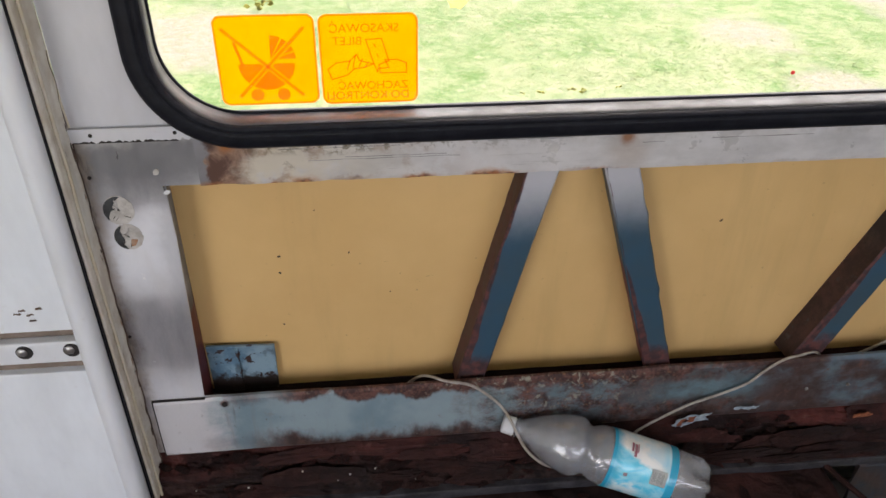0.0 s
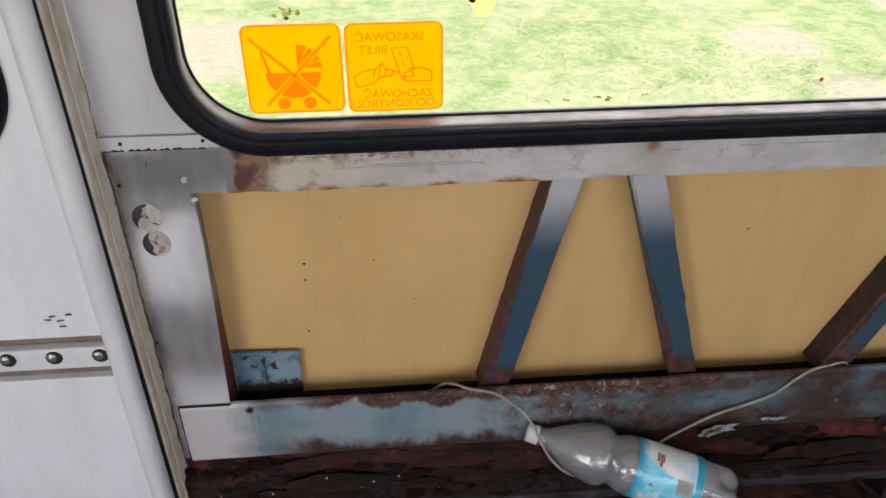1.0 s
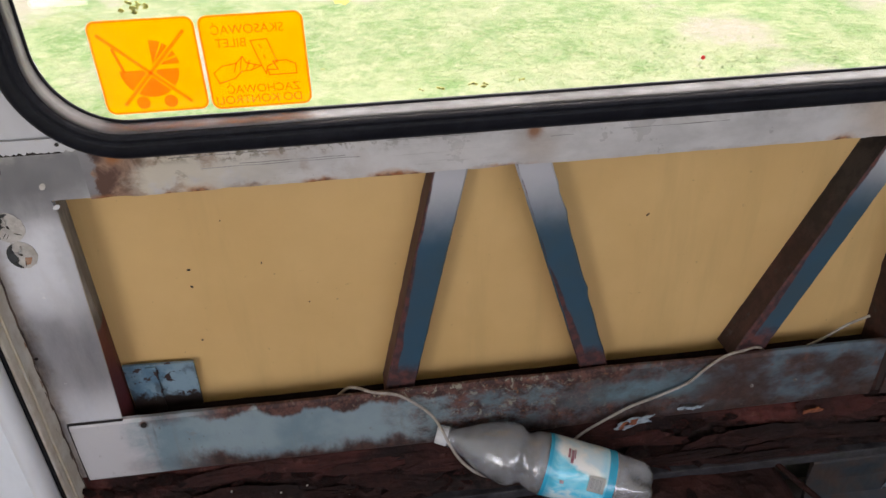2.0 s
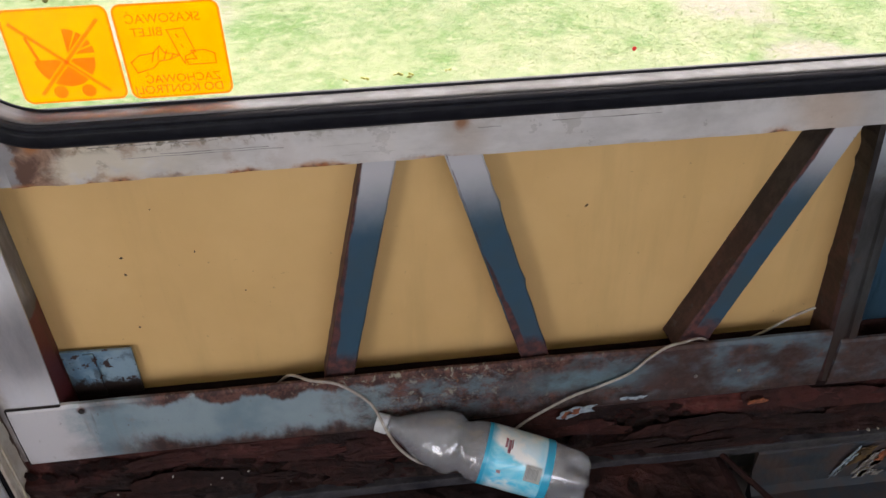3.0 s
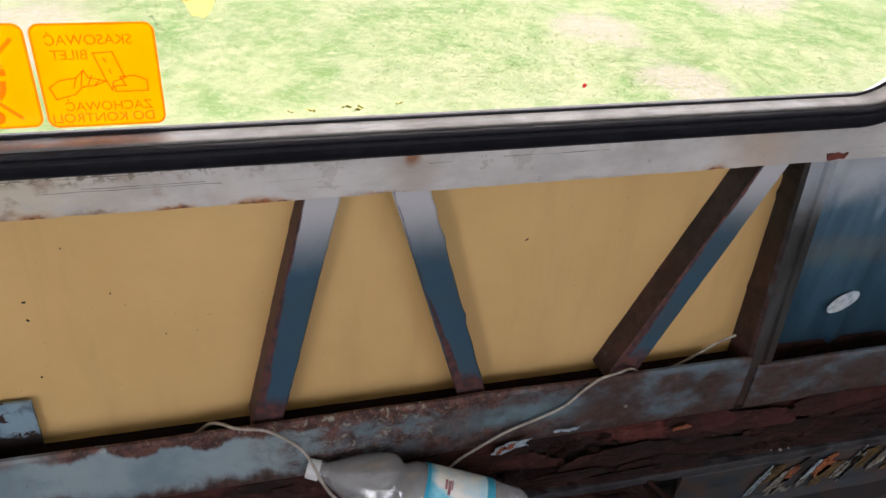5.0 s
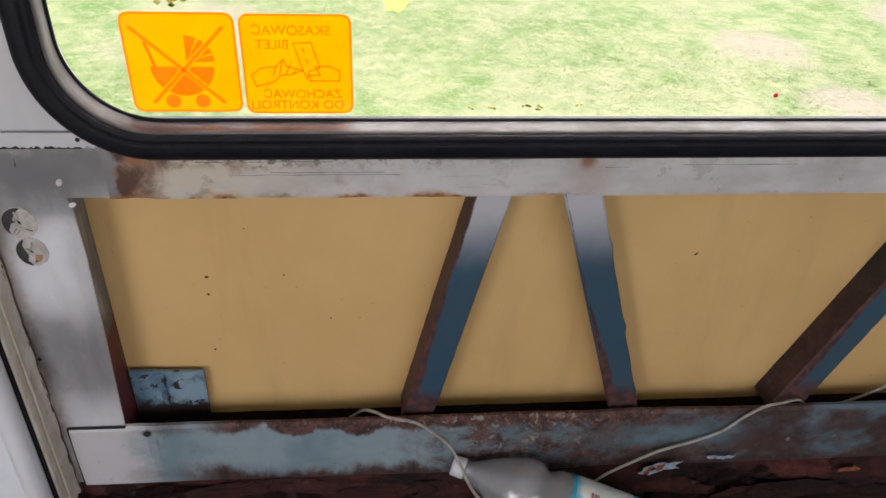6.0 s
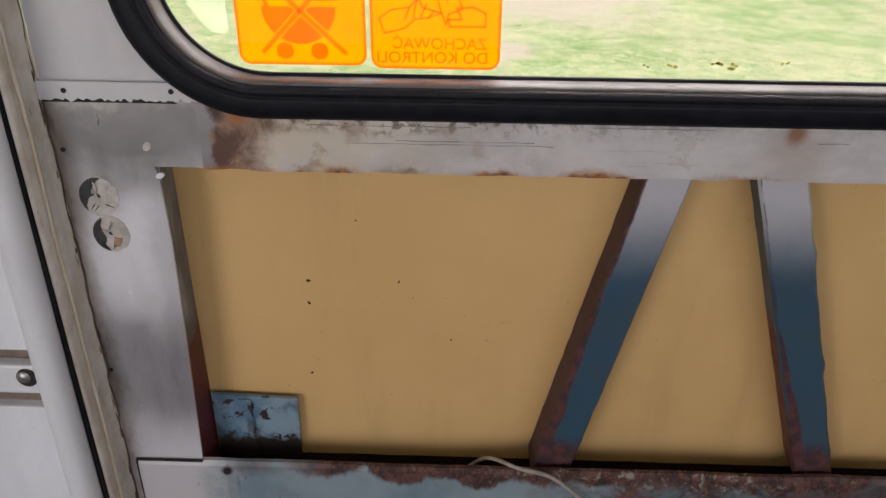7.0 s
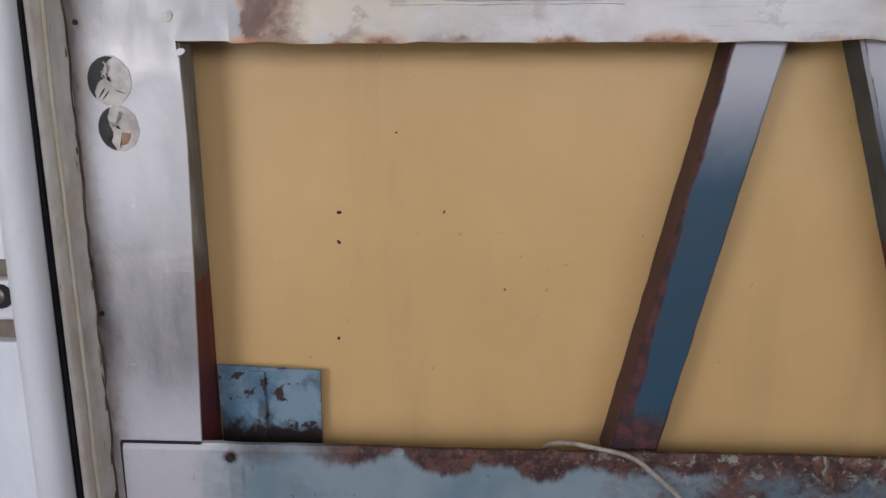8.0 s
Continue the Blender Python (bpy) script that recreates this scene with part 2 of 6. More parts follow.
def m_beam():
    k = Mat("beam_paint")
    x, z = k.axis(0), k.axis(2)
    n, n2 = k.noise(24, 6, 0.7, off=2), k.noise(60, 5, 0.7, off=5)
    paint = k.mix(k.step(k.noise(13, 5, 0.6, off=4), 0.35, 0.7), (0.25, 0.325, 0.355), (0.16, 0.235, 0.275))
    paint = k.mix(k.step(k.add(x, k.mul(k.op("SUBTRACT", n, 0.5), 0.09)), 0.035, -0.02), paint, (0.52, 0.51, 0.525))
    paint = k.mix(k.mul(k.step(n2, 0.60, 0.72), 0.4), paint, (0.20, 0.17, 0.15))
    paint = k.mix(k.mul(k.step(k.noise(150, 4, 0.7, (1, 1, 0.6), 8), 0.66, 0.71), 0.8), paint, (0.09, 0.05, 0.04))
    paint = k.mix(k.mul(k.step(k.noise(45, 4, 0.6, (1, 1, 0.1), 17), 0.56, 0.68), 0.35), paint, (0.20, 0.19, 0.18))
    # bare mottled stretch beyond the painted one
    bare = k.step(k.add(x, k.mul(k.op("SUBTRACT", n, 0.5), 0.22)), 0.30, 0.42)
    bare = k.mul(bare, k.step(k.noise(30, 6, 0.75, (1, 1, 1.4), 9), 0.66, 0.38))
    topr = k.step(k.add(z, k.mul(k.op("SUBTRACT", k.noise(19, 5, 0.6, (1, 1, 0.3), 1), 0.5), 0.07)), 0.128, 0.137)
    topr = k.mul(topr, k.step(x, 0.04, 0.12))
    lowr = k.step(k.add(z, k.mul(k.op("SUBTRACT", k.noise(17, 5, 0.65, (1, 1, 0.5), 3), 0.5), 0.09)), 0.075, 0.05)
    lowr = k.mul(lowr, k.step(x, 0.0, 0.1))
    r = k.top(k.top(bare, topr), lowr)
    r = k.top(r, k.spot(0.0135, 0.1365, 0.006, 0.5, n2))
    r = k.top(r, k.mul(k.spot(0.040, 0.143, 0.022, 0.7, n2, 2.2), 0.6))
    r = k.top(r, k.mul(k.spot(0.0, 0.060, 0.022, 0.7, n2, 1.6), 0.3))
    streak = k.mul(k.step(k.noise(36, 4, 0.6, (1, 1, 0.12), 15), 0.62, 0.70), k.step(z, 0.08, 0.13))
    r = k.top(r, k.mul(streak, 0.7))
    warm = k.mix(k.step(k.noise(75, 6, 0.75, off=6), 0.42, 0.62), (0.040, 0.017, 0.015), (0.135, 0.058, 0.046))
    warm = k.mix(k.step(k.noise(95, 5, 0.7, off=11), 0.58, 0.68), warm, (0.17, 0.135, 0.105))
    spk = k.mul(k.step(k.noise(85, 5, 0.7, (1, 1, 0.8), 41, warp=0.4), 0.54, 0.63), k.step(x, 0.24, 0.34), k.step(x, 0.66, 0.50), k.step(z, 0.07, 0.095))
    warm = k.mix(k.mul(spk, 0.85), warm, (0.29, 0.28, 0.22))
    dull = k.step(k.add(x, k.mul(k.op('SUBTRACT', n, 0.5), 0.1)), 0.33, 0.46)
    paint = k.mix(k.mul(dull, 0.9), paint, k.mix(k.step(k.noise(8, 3, off=21), 0.4, 0.62), (0.048, 0.045, 0.046), (0.10, 0.15, 0.175)))
    warm = k.mix(k.mul(k.step(k.noise(120, 4, 0.7, off=31), 0.60, 0.68), k.step(x, 0.15, 0.3), k.step(x, 0.75, 0.55), 0.7), warm, (0.27, 0.125, 0.055))
    teal = k.mul(k.step(k.add(z, k.mul(k.op("SUBTRACT", n, 0.5), 0.03)), 0.075, 0.095), k.step(k.add(z, k.mul(k.op("SUBTRACT", n, 0.5), 0.03)), 0.130, 0.112), k.step(k.noise(7, 3, 0.5, (1, 1, 0.4), 23), 0.46, 0.60), k.step(x, 0.38, 0.5))
    warm = k.mix(k.mul(teal, 0.9), warm, (0.12, 0.20, 0.235))
    warm = k.mix(k.mul(lowr, 0.6), warm, (0.028, 0.017, 0.015))
    c = k.mix(r, paint, warm)
    far = k.mix(k.step(k.noise(9, 4, 0.6, (1, 1, 1.6), 51), 0.46, 0.64), (0.050, 0.026, 0.023), (0.105, 0.165, 0.205))
    far = k.mix(k.mul(k.step(k.noise(60, 5, 0.7, off=53), 0.56, 0.68), 0.7), far, (0.135, 0.065, 0.048))
    c = k.mix(k.mul(k.step(k.add(x, k.mul(k.op("SUBTRACT", n, 0.5), 0.2)), 0.66, 0.80), k.op("SUBTRACT", 1.0, k.mul(lowr, 0.8)), 0.75), c, far)
    return k.done(c, k.step(r, 0.0, 1.0, 0.42, 0.75), 0.0, ((r, -0.25, 0.003), (n2, 0.3, 0.003)))


def m_strut():
    """Pale grey at the head, blue below, worn to primer and rust along one border and at the foot (u: across, v:
    along).
    """
    k = Mat("strut_paint")
    uv = k.nt.nodes.new("ShaderNodeUVMap")
    s = k.nt.nodes.new("ShaderNodeSeparateXYZ")
    k.nt.links.new(uv.outputs[0], s.inputs[0])
    u, v = s.outputs[0], s.outputs[1]
    n, n2 = k.noise(26, 5, 0.65), k.noise(70, 5, 0.7, off=3)
    blue = k.mix(k.step(k.noise(16, 4, 0.6, off=7), 0.35, 0.7), BLUE, (0.042, 0.078, 0.105))
    vv = k.add(v, k.mul(k.op("SUBTRACT", n, 0.5), 0.07))
    c = k.mix(k.step(vv, 0.66, 0.95), blue, (0.46, 0.46, 0.49))
    uu = k.add(u, k.mul(k.op("SUBTRACT", k.noise(30, 4, 0.55, off=6), 0.5), 0.22))
    uu = k.add(uu, k.mul(k.step(v, 0.75, 0.0), -0.27))
    r = k.step(uu, 0.09, 0.03)
    r = k.top(r, k.step(k.add(v, k.mul(k.op("SUBTRACT", n, 0.5), 0.16)), 0.15, 0.09))
    r = k.top(r, k.step(n2, 0.72, 0.76))
    c = k.mix(r, c, k.mix(k.step(k.noise(90, 5, off=1), 0.4, 0.62), (0.042, 0.021, 0.024), (0.11, 0.036, 0.033)))
    return k.done(c, k.step(r, 0, 1, 0.38, 0.7), 0.0, ((r, -0.3, 0.001), (n2, 0.12, 0.002)))


def m_strut_side():
    """Rusty flank: near-black above, red-brown rust below."""
    k = Mat("strut_side")
    n = k.noise(40, 6, 0.7)
    zz = k.add(k.axis(2), k.mul(k.op("SUBTRACT", k.noise(14, 4, off=3), 0.5), 0.12))
    c = k.mix(k.step(n, 0.4, 0.62), (0.030, 0.014, 0.013), (0.062, 0.026, 0.024))
    c = k.mix(k.step(zz, 0.27, 0.38), c, k.mix(k.step(n, 0.4, 0.62), (0.014, 0.012, 0.013), (0.034, 0.027, 0.027)))
    c = k.mix(k.mul(k.step(k.noise(22, 5, off=4), 0.6, 0.7), 0.7), c, (0.060, 0.072, 0.085))
    return k.done(c, 0.7, 0.0, ((n, 0.4, 0.003),))


def m_skin():
    """Inner face of the outer skin: mustard yellow paint, faint runs and a few pinholes."""
    k = Mat("mustard_paint")
    n = k.noise(6, 5, 0.6)
    c = k.mix(k.step(n, 0.3, 0.7), (0.69, 0.448, 0.192), (0.64, 0.408, 0.168))
    c = k.mix(k.mul(k.step(k.noise(24, 4, 0.6, (1, 1, 0.12), 3), 0.5, 0.75), 0.35), c, (0.49, 0.32, 0.13))
    c = k.mix(k.mul(k.step(k.noise(120, 3, 0.6, off=5), 0.70, 0.76), 0.5), c, (0.30, 0.19, 0.08))
    return k.done(c, k.step(k.noise(40, 4), 0.3, 0.7, 0.38, 0.52), 0.0, ((n, 0.06, 0.01), (k.noise(300, 3), 0.06, 0.001)))


def m_blue_skin():
    k = Mat("blue_skin_paint")
    z, x = k.axis(2), k.axis(0)
    n = k.noise(10, 5, 0.65)
    c = k.mix(k.step(k.noise(26, 5, 0.65, (1, 1, 0.15), 3), 0.4, 0.68), BLUE, (0.055, 0.125, 0.18))
    zz = k.add(z, k.mul(k.op("SUBTRACT", n, 0.5), 0.10))
    c = k.mix(k.mul(k.step(zz, 0.32, 0.25), k.step(zz, 0.24, 0.30), 0.8), c, (0.16, 0.15, 0.13))
    c = k.mix(k.mul(k.step(k.noise(17, 5, 0.7, (1, 1, 0.25), 8), 0.52, 0.66), k.step(zz, 0.27, 0.33), 0.7), c, (0.15, 0.145, 0.13))
    c = k.mix(k.step(zz, 0.345, 0.435), c, (0.40, 0.43, 0.47))
    yel = k.top(k.spot(1.272, 0.36, 0.017, 0.15, k.noise(50, 3)), k.spot(1.252, 0.316, 0.010, 0.15, k.noise(60, 3, off=3)))
    # shadow at the left of the smaller yellow spot, painted as a dark spot
    c = k.mix(k.spot(1.240, 0.321, 0.010, 0.3, k.noise(60, 3, off=5), 1.8), c, (0.03, 0.03, 0.03))
    c = k.mix(yel, c, (0.45, 0.27, 0.03))
    return k.done(c, k.step(n, 0.3, 0.7, 0.30, 0.45), 0.1, ((n, 0.08, 0.01), (k.noise(160, 3), 0.06, 0.002)))


def m_post():
    k = Mat("post_metal")
    n = k.noise(34, 6, 0.7, (1, 1, 0.3))
    c = k.mix(k.step(n, 0.4, 0.65), (0.026, 0.026, 0.027), (0.058, 0.058, 0.060))
    c = k.mix(k.step(k.add(k.axis(2), k.mul(k.noise(18, 4), 0.08)), 0.40, 0.49), c, (0.30, 0.33, 0.37))
    c = k.mix(k.step(k.noise(50, 5, off=6), 0.60, 0.72), c, (0.09, 0.045, 0.03))
    c = k.mix(k.step(k.add(k.axis(2), k.mul(k.noise(25, 4, off=9), 0.08)), 0.24, 0.17), c, (0.040, 0.026, 0.023))
    return k.done(c, 0.55, 0.1, ((n, 0.25, 0.003),))


def m_bracket():
    k = Mat("bracket_paint")
    n = k.noise(60, 6, 0.7, off=2)
    c = k.mix(k.step(k.noise(25, 4), 0.4, 0.65), (0.20, 0.30, 0.37), (0.085, 0.17, 0.245))
    c = k.mix(k.mul(k.step(k.noise(26, 4, 0.6, (1, 1, 0.7), 15), 0.50, 0.60), 0.75), c, (0.045, 0.060, 0.075))
    c = k.mix(k.step(k.noise(70, 4, 0.6, off=5), 0.575, 0.61), c, (0.035, 0.017, 0.016))
    c = k.mix(k.step(k.add(k.axis(2), k.mul(n, 0.05)), 0.178, 0.165), c, (0.022, 0.014, 0.012))
    return k.done(c, 0.5, 0.0, ((n, 0.3, 0.003),))


def m_rust(name, off=0.0, light=1.0, red=0.0, dark_foot=False):
    k = Mat(name)
    a, b, d = k.noise(9, 5, 0.6, (1, 1, 1.6), off=off), k.noise(70, 6, 0.7, off=off + 2), k.noise(300, 4, 0.7)
    big = k.noise(3.2, 3, 0.5, off=off + 20)
    r = k.rand()
    hot = tuple(v * light for v in (0.105 + 0.035 * red, 0.038, 0.033))
    c = k.mix(k.step(a, 0.36, 0.62), tuple(v * light for v in (0.022, 0.011, 0.011)), hot)
    c = k.mix(k.mul(k.step(b, 0.52, 0.7), 0.5), c, tuple(v * light for v in (0.17, 0.080, 0.066)))
    c = k.mix(k.mul(k.step(b, 0.46, 0.3), 0.6), c, (0.012, 0.009, 0.009))
    c = k.mix(k.mul(k.step(big, 0.55, 0.42), 0.65), c, (0.020, 0.014, 0.014))
    c = k.mix(k.mul(r, 0.35), c, (0.020, 0.014, 0.013))
    if dark_foot:
        # near-black towards the bottom, with a ragged border
        low = k.step(k.add(k.axis(2), k.mul(k.op("SUBTRACT", k.noise(8, 5, 0.65, off=8), 0.5), 0.07)), 0.030, 0.006)
        c = k.mix(k.mul(low, 0.8), c, k.mix(k.step(b, 0.4, 0.65), (0.011, 0.009, 0.009), (0.034, 0.023, 0.021)))
    return k.done(c, 0.8, 0.0, ((a, 0.6, 0.010), (b, 0.9, 0.005), (d, 0.5, 0.0015)), 0.12)


def m_plain(name, a, b, rough=0.5, metal=0.0, scale=40.0, bump=0.1, spec=0.5):
    k = Mat(name)
    n = k.noise(scale, 5, 0.65)
    return k.done(k.mix(k.step(n, 0.35, 0.68), a, b), k.step(n, 0.3, 0.7, max(0.02, rough - 0.07), min(1.0, rough + 0.1)), metal, ((k.noise(scale * 4, 4), bump, 0.002),), spec)


def m_jamb():
    """Cream paint and old sealant with long brown cracks and rust runs."""
    k = Mat("jamb_sealant")
    n = k.noise(22, 5, 0.65)
    c = k.mix(k.step(n, 0.35, 0.68), (0.74, 0.70, 0.63), (0.58, 0.51, 0.42))
    run = k.noise(60, 5, 0.7, (1, 1, 0.10), 4.0)
    c = k.mix(k.mul(k.step(run, 0.56, 0.70), 0.45), c, (0.33, 0.22, 0.14))
    c = k.mix(k.mul(k.step(k.noise(90, 4, 0.7, (1, 1, 0.2), 9.0), 0.64, 0.70), 0.7), c, (0.12, 0.07, 0.05))
    return k.done(c, 0.6, 0.0, ((run, 0.3, 0.002), (k.noise(90, 4), 0.3, 0.002)))


def m_glass():
    k = Mat("window_glass")
    k.b.inputs["Transmission Weight"].default_value = 1.0
    return k.done((0.97, 0.99, 0.98), 0.0, 0.0)


def m_sticker(name, col, share):
    k = Mat(name)
    tr = k.nt.nodes.new("ShaderNodeBsdfTranslucent")
    mx = k.nt.nodes.new("ShaderNodeMixShader")
    c = k.mix(k.step(k.noise(30, 4, off=1), 0.3, 0.7), col, tuple(v * 0.93 for v in col))
    k.put(tr.inputs["Color"], c)
    mx.inputs[0].default_value = share
    k.done(c, 0.4)
    k.nt.links.new(k.b.outputs[0], mx.inputs[1])
    k.nt.links.new(tr.outputs[0], mx.inputs[2])
    k.nt.links.new(mx.outputs[0], k.out.inputs["Surface"])
    return k.m


def m_ink(name, col):
    """Printing ink that tints the light coming through the film."""
    k = Mat(name)
    tr = k.nt.nodes.new("ShaderNodeBsdfTransparent")
    mx = k.nt.nodes.new("ShaderNodeMixShader")
    mx.inputs[0].default_value = 0.97
    k.put(tr.inputs["Color"], k.mix(k.step(k.noise(60, 4, off=2), 0.3, 0.7), col, tuple(v * 0.92 for v in col)))
    k.done((0.5, 0.25, 0.02), 0.4)
    k.nt.links.new(k.b.outputs[0], mx.inputs[1])
    k.nt.links.new(tr.outputs[0], mx.inputs[2])
    k.nt.links.new(mx.outputs[0], k.out.inputs["Surface"])
    return k.m


def m_bottle():
    k = Mat("cloudy_plastic")
    gl = k.nt.nodes.new("ShaderNodeBsdfGlass")
    gl.inputs["IOR"].default_value = 1.45
    gl.inputs["Roughness"].default_value = 0.015
    gl.inputs["Color"].default_value = (0.96, 0.97, 0.98, 1)
    mx = k.nt.nodes.new("ShaderNodeMixShader")
    f = k.step(k.noise(35, 5, 0.65), 0.3, 0.72, 0.16, 0.36)
    k.put(mx.inputs[0], f)
    k.b.inputs["Coat Weight"].default_value, k.b.inputs["Coat IOR"].default_value, k.b.inputs["Coat Roughness"].default_value = 1.0, 2.7, 0.02
    k.done(k.mix(k.mul(k.step(k.cells(120, off=4), 0.20, 0.15), k.step(k.noise(30, 3, off=9), 0.48, 0.56)), (0.68, 0.70, 0.74), (0.04, 0.035, 0.03)), 0.08, 0.0, ((k.noise(80, 3, 0.55, (1, 1.4, 1.4), warp=0.8), 0.25, 0.006), (k.op('ABSOLUTE', k.op('SUBTRACT', k.noise(34, 2, 0.5, off=2, warp=0.6), 0.5)), 0.5, 0.010)), 0.8)
    k.nt.links.new(k.b.inputs["Normal"].links[0].from_socket, gl.inputs["Normal"])
    k.nt.links.new(gl.outputs[0], mx.inputs[1])
    k.nt.links.new(k.b.outputs[0], mx.inputs[2])
    k.nt.links.new(mx.outputs[0], k.out.inputs["Surface"])
    return k.m


def m_label():
    """Printed film: beige above, a pale swoosh, light cyan below, cyan rims (a: turn from the top towards the aisle)."""
    k = Mat("label_film")
    x = k.axis(0)
    a = k.op("ARCTAN2", k.mul(k.axis(1), -1.0), k.axis(2))
    n, w = k.noise(40, 4), k.noise(30, 4, 0.6, off=5, warp=1.2)
    a = k.add(a, k.mul(k.op("SUBTRACT", w, 0.5), 0.5))
    c = k.mix(k.step(n, 0.35, 0.65), (0.84, 0.86, 0.85), (0.60, 0.78, 0.86))
    cyan = k.mix(k.step(w, 0.35, 0.65), (0.08, 0.60, 0.84), (0.34, 0.76, 0.90))
    run = k.mul(k.op("SUBTRACT", x, 0.150), 10.0)
    sw = k.op("SUBTRACT", a, run)
    c = k.mix(k.mul(k.step(sw, -0.15, 0.05), k.step(sw, 0.36, 0.20)), c, (0.88, 0.90, 0.90))
    c = k.mix(k.step(sw, 0.20, 0.36), c, cyan)
    c = k.mix(k.mul(k.step(a, 1.15, 1.5), k.step(x, 0.196, 0.180), k.step(w, 0.36, 0.55), 0.75), c, (0.78, 0.85, 0.88))
    left = k.step(k.add(x, k.mul(w, 0.016)), 0.170, 0.158)
    c = k.mix(k.mul(left, 0.85), c, (0.04, 0.40, 0.60))
    c = k.mix(k.mul(k.step(k.add(x, k.mul(n, 0.01)), 0.213, 0.222), 0.5), c, cyan)
    c = k.mix(k.step(x, 0.1495, 0.148), c, (0.02, 0.36, 0.56))
    c = k.mix(k.step(x, 0.2185, 0.2205), c, (0.02, 0.36, 0.56))
    return k.done(c, 0.22, 0.0, ((k.noise(45, 3, 0.5, off=3), 0.4, 0.006),), 0.7)


BARE = ((-0.85, 5.3, 0.5), (2.75, 5.15, 0.32), (2.95, 4.2, 0.28), (1.0, 8.7, 1.2), (0.4, 6.6, 0.4), (4.2, 5.6, 0.4), (-2.3, 6.5, 0.5))


def m_ground():
    k = Mat("lawn_soil")
    a, b, c3 = k.noise(0.55, 5, 0.6), k.noise(3.5, 6, 0.7, off=3), k.noise(28, 5, 0.7)
    c = k.mix(k.step(b, 0.38, 0.62), (0.115, 0.200, 0.058), (0.255, 0.290, 0.140))
    c = k.mix(k.mul(k.step(k.noise(1.3, 5, 0.6, off=11), 0.46, 0.60), 0.65), c, (0.285, 0.30, 0.165))
    c = k.mix(k.mul(k.step(c3, 0.45, 0.7), 0.8), c, (0.26, 0.29, 0.145))
    c = k.mix(k.mul(k.step(k.noise(7, 6, 0.78, off=15), 0.46, 0.62), 0.45), c, (0.105, 0.18, 0.045))
    c = k.mix(k.mul(k.step(k.noise(10, 6, 0.75, off=25), 0.52, 0.66), 0.6), c, (0.34, 0.34, 0.20))
    bare = k.mul(k.step(a, 0.60, 0.70), k.step(b, 0.40, 0.58))
    wob = k.noise(2.2, 5, 0.65, off=7)
    for bx, by, br in BARE:
        dx, dy = k.op("SUBTRACT", k.axis(0), bx), k.mul(k.op("SUBTRACT", k.axis(1), by), 0.8)
        d = k.add(k.op("SQRT", k.add(k.mul(dx, dx), k.mul(dy, dy))), k.mul(k.op("SUBTRACT", wob, 0.5), br * 2.2))
        bare = k.top(bare, k.mul(k.step(d, br * 1.2, br * 0.5), 0.9))
    c = k.mix(bare, c, k.mix(k.step(c3, 0.35, 0.65), (0.31, 0.275, 0.22), (0.24, 0.23, 0.14)))
    return k.done(c, 0.9, 0.0, ((b, 0.4, 0.05), (c3, 0.6, 0.02)), 0.2)


def m_blades():
    k = Mat("grass_blades")
    g = k.nt.nodes.new("ShaderNodeNewGeometry").outputs["Random Per Island"]
    c = k.mix(k.step(k.noise(2.0, 5, 0.65), 0.35, 0.65), (0.16, 0.235, 0.075), (0.26, 0.29, 0.14))
    c = k.mix(k.step(g, 0.4, 1.0, 0.0, 0.5), c, (0.31, 0.335, 0.17))
    tr = k.nt.nodes.new("ShaderNodeBsdfTranslucent")
    mx = k.nt.nodes.new("ShaderNodeMixShader")
    k.put(tr.inputs["Color"], c)
    mx.inputs[0].default_value = 0.35
    k.done(c, 0.75, 0.0, (), 0.2)
    k.nt.links.new(k.b.outputs[0], mx.inputs[1])
    k.nt.links.new(tr.outputs[0], mx.inputs[2])
    k.nt.links.new(mx.outputs[0], k.out.inputs["Surface"])
    return k.m


